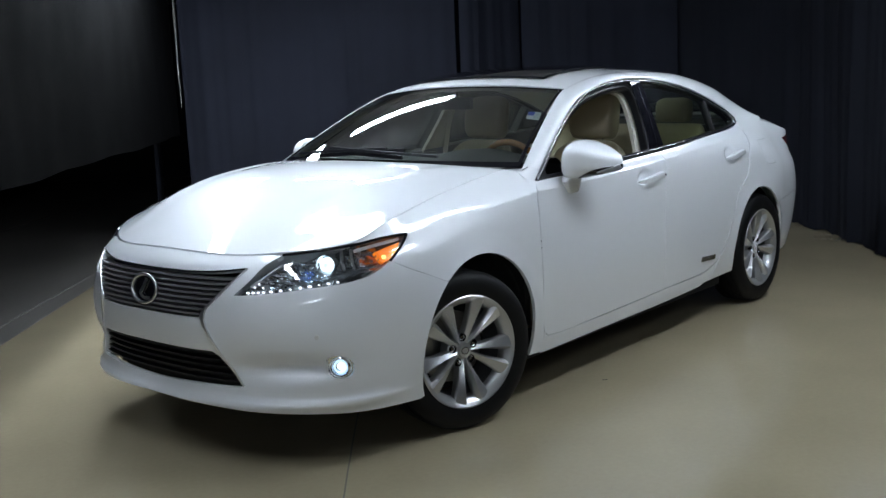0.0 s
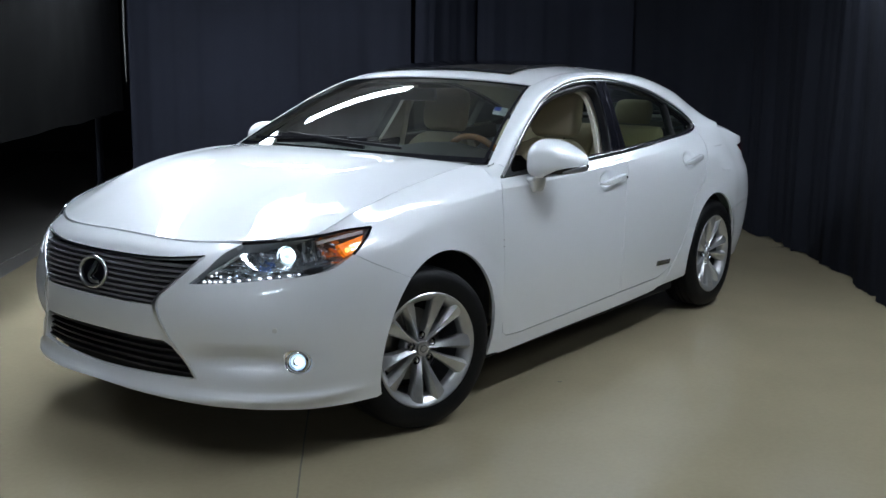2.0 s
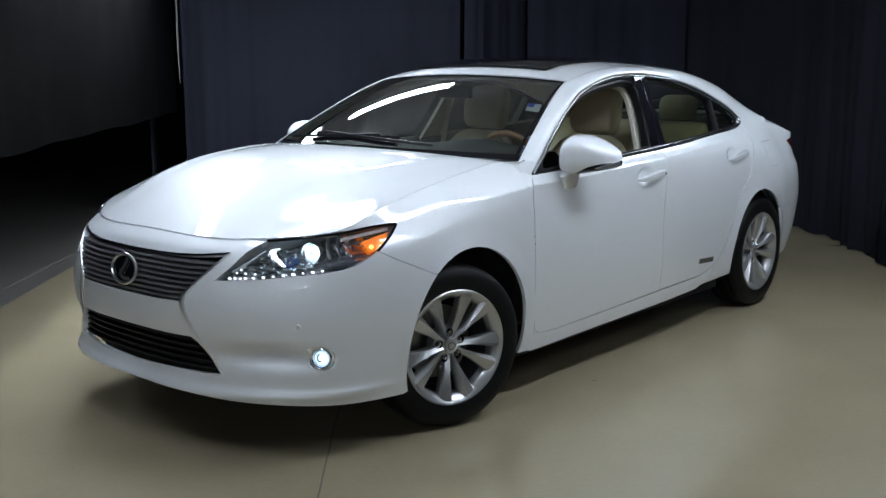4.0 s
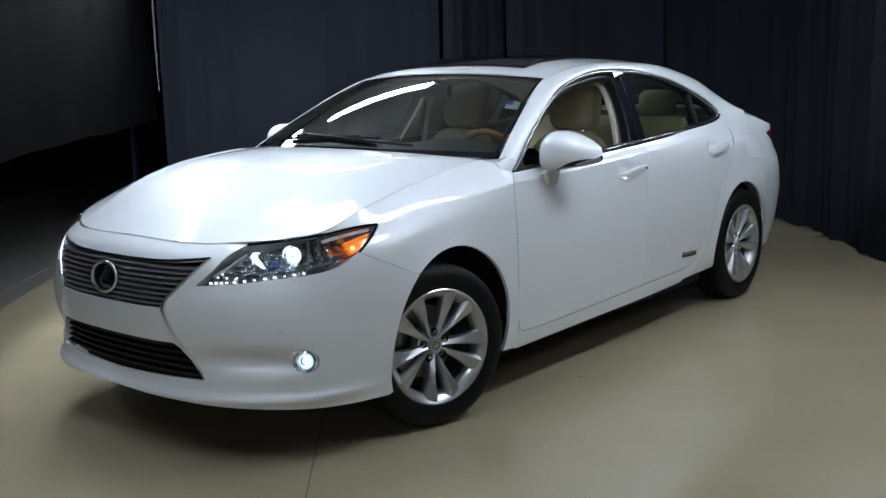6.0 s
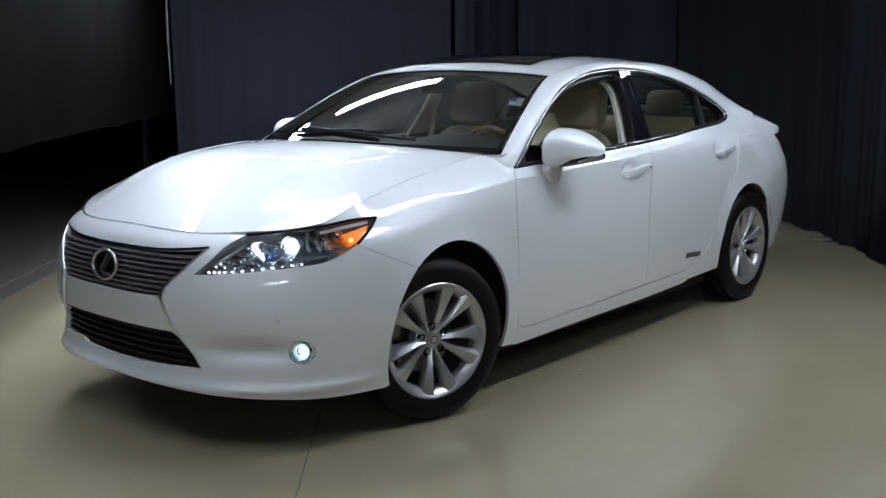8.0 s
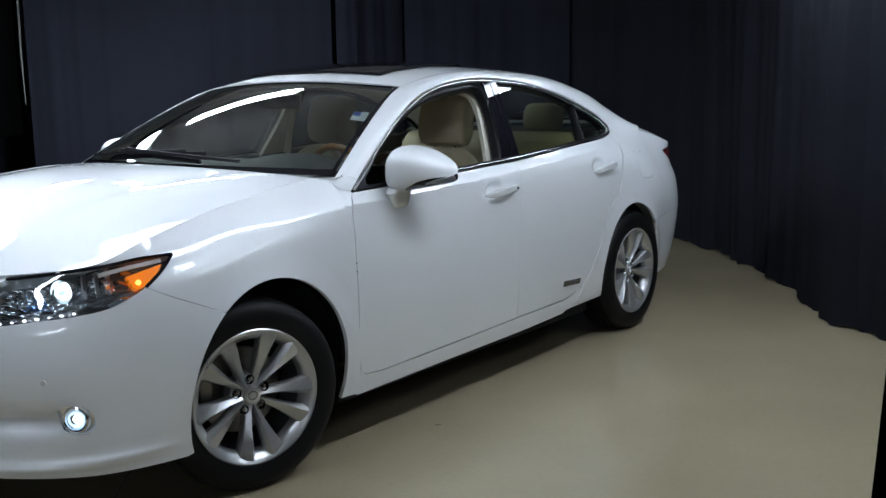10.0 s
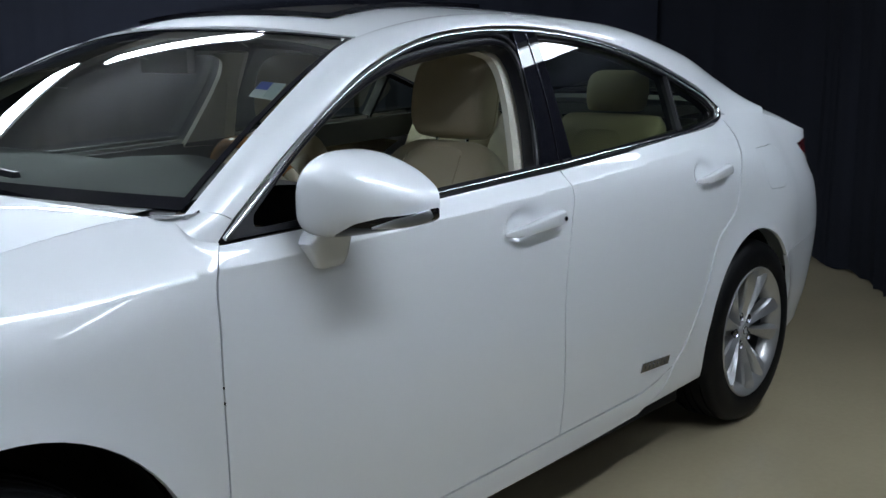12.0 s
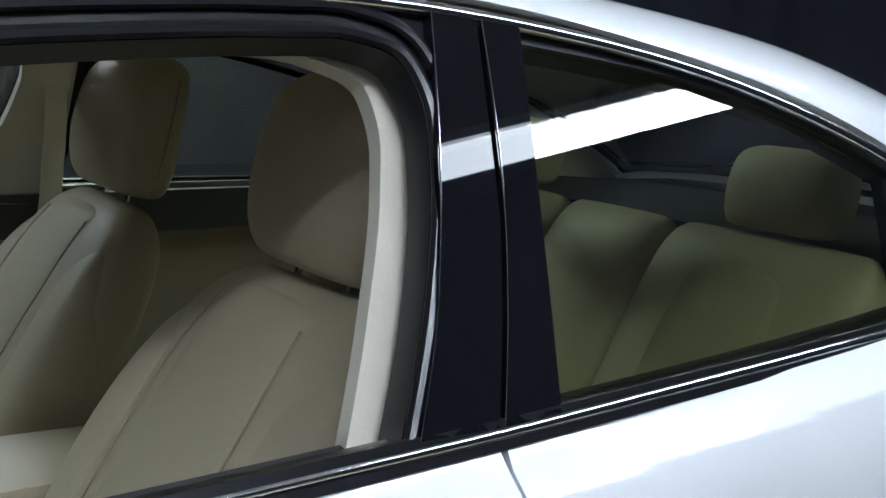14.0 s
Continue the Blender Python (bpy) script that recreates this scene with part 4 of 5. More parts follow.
bar = [tuple(tilt @ Vector((-.002, q, w))) for q, w in ((-.018, .040), (.000, .008), (.018, -.020), (.008, -.030), (-.042, -.034))]
part("bar", sweep(curve(bar, 4), [(-.006, -.003), (.006, -.003), (.006, .003), (-.006, .003)], False, (-1, 0, 0)), SATIN_CHROME, emblem)


def lamp_point(p, depth):
    uv = on_ring([p], (1, 6, 1, 5))
    return offset(ring, -depth)(uv[:, 0], uv[:, 1])[0]


lamp_outline = joined(lamp_in, lamp_top, lamp_back, lamp_low)
for side in (-1, 1):
    flip = np.array([1, side, 1])
    head = group_part("headlamp", car, "lit projector headlamp with clear cover and daytime lamps")
    cover = patch("cover", offset(ring, .0015), lamp_outline, LAMP_CLEAR, head, side, step=(.05, .1), rim=.006, label="clear plastic lamp cover")
    cover.visible_shadow = False
    fluted = lambda u, v: ring(u, v) - normals(ring, u, v) * (.050 + .005 * np.sin(15 * u + 4 * v) * np.sin(9 * v - 3 * u))[..., None]
    patch("housing", fluted, lamp_outline, LAMP_DARK, head, side, step=(.02, .035), rim=0)
    wall = np.concatenate([lamp_outline, lamp_outline[:1]])
    rows = [offset(ring, d)(wall[:, 0], wall[:, 1]) * flip for d in (-.002, -.03, -.062)]
    part("bezel", grid_sheet(rows), LAMP_SILVER, head, "silver inner wall")
    for name, spot, r, depth, lit in (("projector", (-.605, .700, .787), .031, .040, True), ("reflector_bowl", (-.700, .625, .762), .025, .048, False), ("turn_reflector", (-.520, .765, .790), .026, .042, False)):
        p = lamp_point(spot, depth) * flip
        turn = Matrix.Translation(p) @ Vector((-1.0, side * .38, .0)).to_track_quat("-Y", "Z").to_matrix().to_4x4()
        bm = lathe([(r * .60, .030), (r * .95, .012), (r * 1.12, -.004), (r * 1.2, -.010), (r * 1.25, -.004), (r * 1.22, .035)], 28)
        bmesh.ops.transform(bm, matrix=turn, verts=bm.verts)
        unit = part(name, bm, LAMP_CHROME, head, "bright reflector surround")
        if lit:
            bm = lathe([(r * .52, .000), (r * .60, -.008), (r * .74, -.010), (r * .86, -.004), (r * .88, .008)], 28)
            bmesh.ops.transform(bm, matrix=turn, verts=bm.verts)
            part("glow_ring", bm, BULB, unit, "glowing cold white ring")
            bm = lathe([(.0005, -.006), (r * .25, -.005), (r * .50, .002)], 24)
            bmesh.ops.transform(bm, matrix=turn, verts=bm.verts)
            part("lens", bm, FOG_LIT, unit, "glowing bluish projector lens")
        else:
            bm = lathe([(.0005, .020), (r * .35, .022), (r * .62, .028)], 20)
            bmesh.ops.transform(bm, matrix=turn, verts=bm.verts)
            part("bowl", bm, LAMP_CHROME, unit)
    edge = np.concatenate([lamp_top, lamp_back])
    part("gasket", sweep(offset(ring, .001)(edge[:, 0], edge[:, 1]) * flip, circle_section(.0055, 8), False, normals(ring, edge[:, 0], edge[:, 1]) * flip), BLACK_GLOSS, head, "black upper edge of the lamp")
    # angled bright fins and ledge
    for p, q in (((-.838, .512, .722), (-.720, .575, .802)), ((-.560, .742, .756), (-.552, .728, .828)), ((-.530, .768, .764), (-.520, .752, .830)), ((-.500, .785, .772), (-.488, .768, .834))):
        line = np.array([lamp_point(p, .030), lamp_point((np.array(p) + q) / 2, .040), lamp_point(q, .028)]) * flip
        part("fin", sweep(line, [(-.004, -.010), (.004, -.010), (.003, .008), (-.003, .008)], False, (-1, side * .5, .3)), LAMP_SILVER, head)
    ledge = on_ring(curve([(-.845, .492, .702), (-.803, .576, .708), (-.712, .690, .722), (-.616, .765, .732), (-.50, .815, .752)], 4), (1, 6, 1, 5))
    rows = [offset(ring, d)(ledge[:, 0], ledge[:, 1]) * flip for d in (-.008, -.055)]
    part("ledge", grid_sheet(rows), LAMP_CHROME, head)
    strip = on_ring(curve([(-.842, .500, .694), (-.803, .572, .698), (-.712, .690, .712), (-.600, .778, .722)], 8), (1, 6, 1, 5))
    rng = np.random.default_rng(4)
    for k in range(1, len(strip) - 1, 2):
        q = offset(ring, -.014)(strip[k:k + 1, 0], strip[k:k + 1, 1])[0] * flip
        bm = bmesh.new()
        r = rng.uniform(.0032, .0062)
        bmesh.ops.create_icosphere(bm, subdivisions=2, radius=r, matrix=Matrix.Translation(q) @ Matrix.Diagonal((1.0, rng.uniform(1.0, 1.8), .8, 1)))
        part("led", bm, LED, head, "small white daytime lamp")
    for spot in ((-.822, .530, .716), (-.806, .540, .726), (-.800, .556, .712)):
        bm = bmesh.new()
        bmesh.ops.create_icosphere(bm, subdivisions=2, radius=.0045, matrix=Matrix.Translation(lamp_point(spot, .016) * flip))
        part("led", bm, LED, head, "small white daytime lamp")
    # small bright facets of the reflectors; the blue ones paint the glint below the projector
    for name, mat, mid, spread, count, size in (("reflector_facets", LAMP_CHROME, (-.700, .622, .770), (.045, .035, .026), 40, .011), ("reflector_facets", LAMP_CHROME, (-.535, .755, .790), (.045, .030, .024), 40, .010), ("blue_glint_facets", LAMP_BLUE, (-.672, .662, .748), (.024, .018, .016), 26, .014)):
        bm = bmesh.new()
        for _ in range(count):
            q = lamp_point(np.array(mid) + rng.normal(0, .55, 3) * spread, rng.uniform(.022, .046)) * flip
            turn = Matrix.Rotation(rng.uniform(0, 6.28), 4, Vector(rng.normal(0, 1, 3)).normalized())
            bmesh.ops.create_cube(bm, size=1, matrix=Matrix.Translation(q) @ turn @ Matrix.Diagonal((size * rng.uniform(.5, 1.2), size * rng.uniform(.5, 1.4), size * .3, 1)))
        tagged(part(name, bm, mat, head, smooth=False), kind="stuff")
    blink = on_ring([(-.445, .800, .812), (-.390, .813, .826), (-.325, .822, .838), (-.350, .829, .812), (-.395, .838, .784), (-.435, .836, .772)], (2, 6, 1, 5))
    patch("side_marker", offset(ring, -.012), blink, AMBER, head, side, step=(.05, .1), rim=.02, label="lit orange side marker")
    bm = bmesh.new()
    bmesh.ops.create_icosphere(bm, subdivisions=2, radius=.009, matrix=Matrix.Translation(lamp_point((-.42, .825, .795), .010) * flip))
    part("bulb", bm, AMBER_BULB, head, "glowing orange bulb")
    # glare along the lamp's top, modelled as a white strip
    glare = on_ring(curve([(-.52, .765, .822), (-.42, .795, .838), (-.325, .815, .848)], 4), (2, 6, 1, 5))
    part("glare_strip", sweep(offset(ring, -.010)(glare[:, 0], glare[:, 1]) * flip, [(-.004, -.006), (.004, -.006), (.004, .006), (-.004, .006)]), FIXTURE, head)
    # fog lamp
    fog = group_part("fog_lamp", car, "lit round fog lamp in a chrome bezel")
    patch("bezel", offset(ring, -.010), fog_uv, CHROME, fog, side, step=(.05, .1), rim=.03, label="chrome bezel")
    p = offset(ring, -.004)(*[np.array([v]) for v in on_ring([(-.648, .787, .404)], (1, 5, 0, 4))[0]])[0] * flip
    m = Matrix.Translation(p) @ Vector((-1.0, side * .62, .0)).to_track_quat("-Y", "Z").to_matrix().to_4x4()
    bm = lathe([(.0005, -.004), (.006, -.005), (.011, -.001), (.013, .006)], 20)
    bmesh.ops.transform(bm, matrix=m, verts=bm.verts)
    part("bulb", bm, BULB, fog, "glowing white bulb")
    bm = lathe([(.012, .008), (.019, .001), (.025, -.003), (.029, .003)], 24)
    bmesh.ops.transform(bm, matrix=m, verts=bm.verts)
    part("lens", bm, FOG_LIT, fog, "glowing bluish white lens")
    bm = lathe([(.0275, .004), (.031, -.006), (.036, -.009), (.041, -.005), (.043, .008)], 28)
    bmesh.ops.transform(bm, matrix=m, verts=bm.verts)
    part("collar", bm, CHROME, fog)
    p = offset(ring, .0005)(*[np.array([v]) for v in on_ring([(-.713, .739, .527)], (1, 5, 0, 4))[0]])[0] * flip
    m = Matrix.Translation(p) @ Vector((-1.0, side * .8, .0)).to_track_quat("-Y", "Z").to_matrix().to_4x4()
    bm = lathe([(.0005, -.002), (.008, -.0018), (.0095, .001)], 16)
    bmesh.ops.transform(bm, matrix=m, verts=bm.verts)
    part("parking_sensor", bm, FIXTURE, car)

# ---- wheels ----
def wheel_parts(thing, turn=0.0):
    prof = [(.224, -.093), (.236, -.101), (.262, -.108), (.292, -.107), (.314, -.098), (.327, -.085), (.331, -.072), (.333, -.060), (.326, -.058), (.326, -.052), (.3335, -.050), (.334, -.020), (.327, -.018), (.327, -.012), (.334, -.010),
            (.334, .010), (.327, .012), (.327, .018), (.334, .020), (.3335, .050), (.326, .052), (.326, .058), (.333, .060), (.331, .072), (.327, .085), (.314, .098), (.292, .107), (.262, .108), (.236, .101), (.224, .093)]
    part("tyre", lathe(prof, 72), RUBBER, thing, "black tyre with grooved tread")
    rim = part("rim", lathe([(.2265, -.094), (.236, -.099), (.2375, -.103), (.234, -.106), (.226, -.103), (.217, -.093), (.206, -.084), (.198, -.070), (.196, -.045), (.206, -.040)], 72), ALLOY, thing, "silver alloy rim lip")
    part("barrel", lathe([(.207, -.040), (.207, -.02), (.206, .0), (.204, .085), (.226, .093)], 72), BARREL, rim, "dark inner rim barrel")
    for k in range(10):
        angle = radians(36 * k + (3.2 if k % 2 else -3.2) + turn)
        secs = []
        skew = 1 if k % 2 else -1
        for r, w, yf in ((.030, .022, -.060), (.058, .026, -.064), (.085, .026, -.070), (.120, .034, -.079), (.155, .047, -.087), (.190, .061, -.093), (.220, .074, -.096)):
            ridge = skew * w * .22
            pts = [(-w * .44, yf + .045), (-w / 2, yf + .016), (-w * .42, yf + .006), (ridge, yf - .007), (w * .42, yf + .006), (w / 2, yf + .016), (w * .44, yf + .045)]
            secs.append([(r * math.cos(angle) - s * math.sin(angle), y, r * math.sin(angle) + s * math.cos(angle)) for s, y in pts])
        part("spoke", loft(secs), ALLOY, thing, smooth=False)
    part("hub", lathe([(.0005, -.064), (.034, -.064), (.046, -.056), (.068, -.040), (.074, .0)], 40), ALLOY, thing)
    cap = part("hub_cap", lathe([(.0005, -.0745), (.020, -.0745), (.029, -.072), (.0315, -.064)], 32), ALLOY, thing, "round silver hub cap")
    a = np.linspace(0, 2 * math.pi, 25)[:-1]
    part("oval", sweep([(.017 * math.cos(t), -.0745, .014 * math.sin(t)) for t in a], circle_section(.002, 6), True, (0, 1, 0)), DARK_CHROME, cap)
    for k in range(5):
        t = radians(72 * k + 90 + turn)
        cup = lathe([(.0005, -.062), (.006, -.062), (.0095, -.058), (.0105, -.050), (.0145, -.0625), (.0165, -.066), (.018, -.062)], 14)
        bmesh.ops.translate(cup, verts=cup.verts, vec=(.0555 * math.cos(t), 0, .0555 * math.sin(t)))
        part("lug_nut", cup, DARK_CHROME, thing, "dark steel lug nut")
    part("brake_disc", lathe([(.06, .020), (.150, .020), (.152, .028), (.152, .036), (.06, .036)], 40), DISC, thing)
    part("brake_shield", lathe([(.03, .045), (.17, .048), (.19, .06)], 32), VOID, thing)
    cal = box((.055, .07, .15), (-.135, .025, .03))
    part("caliper", cal, DISC, thing, "grey brake caliper", False, .012)


def wheel(x, side, steer, turn):
    thing = group_part("wheel", car, "silver ten-spoke alloy wheel with black tyre")
    wheel_parts(thing, turn)
    thing.matrix_local = pose(x, side * .795, .334, 0, 0, steer + (180 if side > 0 else 0))
    return thing


wheel(0, -1, -15, 4)
wheel(2.82, -1, 0, 20)
wheel(0, 1, -15, 50)
wheel(2.82, 1, 0, 10)

# ---- mirrors, handles, small trim ----
for side in (-1, 1):
    flip = np.array([1, side, 1])
    mirror = group_part("door_mirror", car, "white door mirror with chrome strip")
    ys = [.862, .868, .885, .91, .945, .98, 1.01, 1.035, 1.055, 1.067, 1.071]
    cx, rx = [.800, .800, .802, .807, .817, .833, .852, .872, .888, .898, .900], [.066, .088, .099, .106, .109, .106, .098, .083, .060, .032, .010]
    top_z, low_z = [1.090, 1.118, 1.138, 1.148, 1.145, 1.132, 1.113, 1.092, 1.072, 1.054, 1.040], [.986, .976, .972, .972, .977, .984, .990, .996, 1.002, 1.012, 1.028]
    ts = np.arange(len(ys))

    def shell(k, q, out=0.0):
        """A place on the mirror's shell: along its length by section, round it by angle."""
        y, c, r, t, l = (spline(ts, v, k) for v in (ys, cx, rx, top_z, low_z))
        r, h = r + out, (t - l) / 2 + out
        cc, ss = np.cos(q), np.sin(q)
        tuck = 1 - .22 * np.clip(-ss, 0, 1) ** 2
        sharp = np.where(ss < 0, .52, .74)
        px = c + np.minimum(r * tuck * np.sign(cc) * np.abs(cc) ** np.where(ss < 0, .6, .74), r * .62)
        return np.stack([px, y + 0 * q + 2.0 * out * np.clip(k / 10, 0, 1) ** 4, (t + l) / 2 - .006 + h * np.sign(ss) * np.abs(ss) ** sharp], -1) * flip

    upper, lower = [], []
    for k in np.linspace(0, 10, 41):
        start = np.interp(k, [2.6, 3.0, 3.8, 5.5, 7, 8.5, 10], [270, 264, 236, 204, 190, 184, 181])
        stop = np.interp(k, [2.6, 3.0, 7.5, 9, 10], [270, 330, 338, 358, 360])
        upper.append(shell(k, np.radians(np.linspace(stop - 360, start, 44))))
        if k >= 2.7:
            lower.append(shell(k, np.radians(np.linspace(start, stop, 24))))
    for rows in (upper, lower):
        tip = rows[-1].mean(0) * 0 + shell(10, np.radians(np.linspace(0, 360, 25)[:-1])).mean(0) + np.array((0, side * .002, 0))
        rows.append(np.repeat(tip[None], len(rows[-1]), 0) + np.linspace(-1e-5, 1e-5, len(rows[-1]))[:, None])
    part("housing", grid_sheet(upper), PAINT, mirror)
    part("under_cover", grid_sheet(lower), BLACK_GLOSS, mirror, "gloss black lower cover")
    run = np.linspace(6.2, 9.7, 16)
    band = np.interp(run, [6.2, 7.5, 9.7], [216, 206, 196])
    chrome = [shell(k, np.radians(b), .0035) for k, b in zip(run, band)]
    part("chrome_strip", sweep(chrome, [(-.0045, -.009), (.0045, -.009), (.006, 0), (.0035, .009), (-.0035, .009)], False, (0, 0, 1), np.interp(run, [6.2, 7.5, 9.2, 9.7], [.2, 1.0, 1.3, .9])), SATIN_CHROME, mirror, "chrome strip with indicator")
    foot = []
    for z, x0, x1, y0, y1 in ((.902, .752, .820, .862, .889), (.906, .746, .826, .858, .893), (.922, .737, .832, .853, .898), (.945, .722, .839, .848, .901), (.957, .718, .842, .845, .903), (.968, .728, .844, .843, .905), (.979, .738, .846, .843, .906)):
        foot.append([np.array(((x0 + x1) / 2 + p, (y0 + y1) / 2 + q, z)) * flip for p, q in rounded(x1 - x0, y1 - y0, 3.6, 20)])
    part("foot", loft(foot), PAINT, mirror)
    glass_face = [np.array((.884, y, z)) * flip for y, z in ((.885, 1.012), (.885, 1.112), (.96, 1.122), (1.01, 1.10), (1.01, 1.03), (.95, 1.014))]
    bm = bmesh.new()
    bm.faces.new([bm.verts.new(tuple(p)) for p in glass_face])
    part("mirror_glass", bm, CHROME, mirror)
    for x0, z0, x1, z1 in ((1.364, .887, 1.594, .910), (2.378, .920, 2.594, .946)):
        grip = group_part("door_handle", car, "white pull handle with a shallow bowl behind it")
        t = np.linspace(0, 1, 17)
        uv = flank(np.stack([x0 + (x1 - x0) * t, z0 + (z1 - z0) * t], -1))
        n = normals(ring, uv[:, 0], uv[:, 1])
        base = ring(uv[:, 0], uv[:, 1])
        base[:, 1] = np.linspace(base[0, 1], base[-1, 1], 17) + .002
        lift = .026 * np.minimum(1, np.minimum(t * 4 + .05, (1 - t) * 12 + .55)) ** .7
        path = base + np.array((0, 1, 0)) * lift[:, None]
        wide = np.interp(t, [0, .05, .18, .5, .85, .96, 1], [.25, .55, .85, 1.05, 1.2, 1.2, 1.05])
        part("grip", sweep(path * flip, [(-.014, -.010), (-.015, .002), (-.011, .009), (.004, .012), (.012, .009), (.015, .001), (.013, -.010)], False, (0, side, 0), wide), PAINT, grip)
        if x0 < 2:
            key = path[15] * flip + np.array((-.016, side * .010, 0))
            bm = lathe([(.0005, -.001), (.0058, -.001), (.0064, .002)], 14)
            bmesh.ops.transform(bm, matrix=Matrix.Translation((key[0] + .002, key[1] + side * .0125, key[2])) @ Matrix.Rotation(0 if side < 0 else math.pi, 4, "Z"), verts=bm.verts)
            part("keyhole", bm, DARK_CHROME, grip)
    plate_uv = flank([(2.030, .372), (2.198, .363), (2.206, .389), (2.038, .399)])
    badge = patch("door_badge", offset(ring, .003), plate_uv, DARK_CHROME, car, side, step=(.05, .1), rim=.004, label="small dark chrome name plate with raised bars")
    for k in range(6):
        x = 2.052 + .024 * k
        bar_uv = flank([(x, .3745 - .0011 * k), (x + .014, .374 - .0011 * k), (x + .017, .390 - .0011 * k), (x + .003, .3905 - .0011 * k)])
        patch("raised_bar", offset(ring, .0045), bar_uv, DARK_CHROME, badge, side, step=(.05, .1), rim=.002)

# wipers resting on the screen's foot
for pts, w in (([(.34, -.40), (.36, -.08), (.43, .30)], 1), ([(.36, .52), (.37, .25), (.40, -.10)], 1)):
    wiper = group_part("wiper", car, "black wiper arm and blade at rest")
    b0 = np.array([p[1] for p in pts])
    aa = np.array([.045, .075, .105])
    arm = curve(offset(screen, .034)(aa, b0 / .76), 6)
    part("arm", sweep(arm, [(-.009, -.006), (.009, -.006), (.006, .006), (-.006, .006)], False, (0, 0, 1)), SEAL, wiper)
    bb = np.linspace(b0[0] * .4 + b0[1] * .6, b0[2] * 1.25 - b0[1] * .25, 9)
    blade = offset(screen, .016)(np.linspace(.06, .12, 9), bb / .76)
    part("blade", sweep(blade, [(-.007, -.010), (.007, -.010), (.004, .008), (-.004, .008)], False, (0, 0, 1)), SEAL, wiper)

# paper sticker inside the screen
def screen_at(points):
    return locate(screen, points, (1, 1, 1), (0, 1, -1, 1))


st = screen_at([(.814, .603, 1.238), (.872, .578, 1.272), (.890, .642, 1.265), (.829, .667, 1.230)])
mix4 = lambda s, t: st[0] * (1 - s) * (1 - t) + st[1] * (1 - s) * t + st[2] * s * t + st[3] * s * (1 - t)
quad = lambda s0, t0, s1, t1: np.array([mix4(s0, t0), mix4(s0, t1), mix4(s1, t1), mix4(s1, t0)])
sticker = patch("sticker", offset(screen, -.0070), quad(0, 0, 1, 1), STICKER_WHITE, car, -1, step=(.05, .05), rim=0, label="white paper sticker with blue box and grey bars")
patch("blue_box", offset(screen, -.0062), quad(.02, .48, .52, .98), STICKER_BLUE, sticker, -1, step=(.05, .05), rim=0)
for k in range(5):
    patch("bar", offset(screen, -.0062), quad(.56 + .085 * k, .06, .60 + .085 * k, .94), STICKER_GREY, sticker, -1, step=(.05, .05), rim=0)

# ---- the cabin ----
for side in (-1, 1):
    cards = flank(np.array([(.56, .30), (1.62, .31), (2.40, .33), (2.44, .57), (2.60, .80), (2.75, .98), (2.3, 1.03), (1.7, 1.005), (1.1, .985), (.56, .975)]))
    patch("door_lining", offset(ring, -.060), cards, LEATHER_SEAM, car, side, step=(.1, .2), rim=0, label="beige padded door lining")
    ledge = np.linspace(.60, 2.70, 30)
    path = np.stack([ledge, belt_y(ledge) - .045, belt_z(ledge) - .012], -1) * (1, side, 1)
    part("window_sill_pad", sweep(path, [(-.035, -.075), (.035, -.085), (.030, .006), (-.030, .006)]), DASH, car, "dark upper door pad")
    part("inner_seal", sweep(path + np.array((0, side * .012, .012)), [(-.008, -.006), (.008, -.006), (.008, .006), (-.008, .006)]), DISC, car, "grey inner window seal")
    arm = np.stack([np.linspace(.95, 1.58, 12), np.full(12, .745), np.linspace(.80, .82, 12)], -1) * (1, side, 1)
    part("armrest", sweep(arm, rounded(.09, .07, 3, 14)), LEATHER, car, "padded beige door armrest")
    pil = np.concatenate([curve([(1.572, 1.03), (1.620, 1.15), (1.652, 1.25), (1.660, 1.305), (1.650, 1.340), (1.610, 1.357), (1.50, 1.362)], 5), [(1.50, 1.368), (1.76, 1.368), (1.76, 1.03)]])
    patch("pillar_trim", offset(glass, -.060), pil, TRIM, car, side, step=(.04, .03), rim=.02, label="pale plastic centre pillar trim")
    patch("rail_trim", offset(rail, -.030), [(.25, .05), (9, .05), (9, 1), (.25, 1)], TRIM, car, side, step=(.2, .3), rim=0, label="pale pillar and rail trim")
patch("headliner", offset(roof, -.030), [(.0, -1), (1, -1), (1, 1), (0, 1)], HEADLINER, car, step=(.12, .12), rim=0, label="pale cloth headliner")
part("cabin_floor", box((2.3, 1.5, .03), (1.55, 0, .30)), CARPET, car, "", False)
part("bulkhead", box((.04, 1.55, .62), (.55, 0, .62)), DASH, car, "", False)
bs = np.linspace(-1, 1, 31)
rows = []
for x, z, bow in ((.40, 1.040, .16), (.55, 1.052, .12), (.72, 1.060, .06), (.84, 1.052, .02), (.90, 1.015, .0), (.92, .90, .0), (.90, .78, .0), (.84, .66, .0)):
    rows.append(np.stack([x - bow * (1 - bs * bs) + .03 * bs * bs, .735 * bs, z + .012 * (1 - bs * bs) + .035 * np.exp(-((bs + .5) / .22) ** 2) * (x > .7) * (z > .9)], -1))
part("dashboard", grid_sheet(rows), DASH, car, "dark soft dashboard top with instrument hood")
rows = [np.stack([np.full(31, .912) - .02 * k, .735 * bs, np.full(31, .93 - .05 * k)], -1) for k in range(4)]
part("dash_panel", grid_sheet(rows), LEATHER_SEAM, car, "beige lower dashboard")
part("console", box((1.0, .24, .34), (1.25, 0, .50)), LEATHER_SEAM, car, "beige centre console", True, .03)
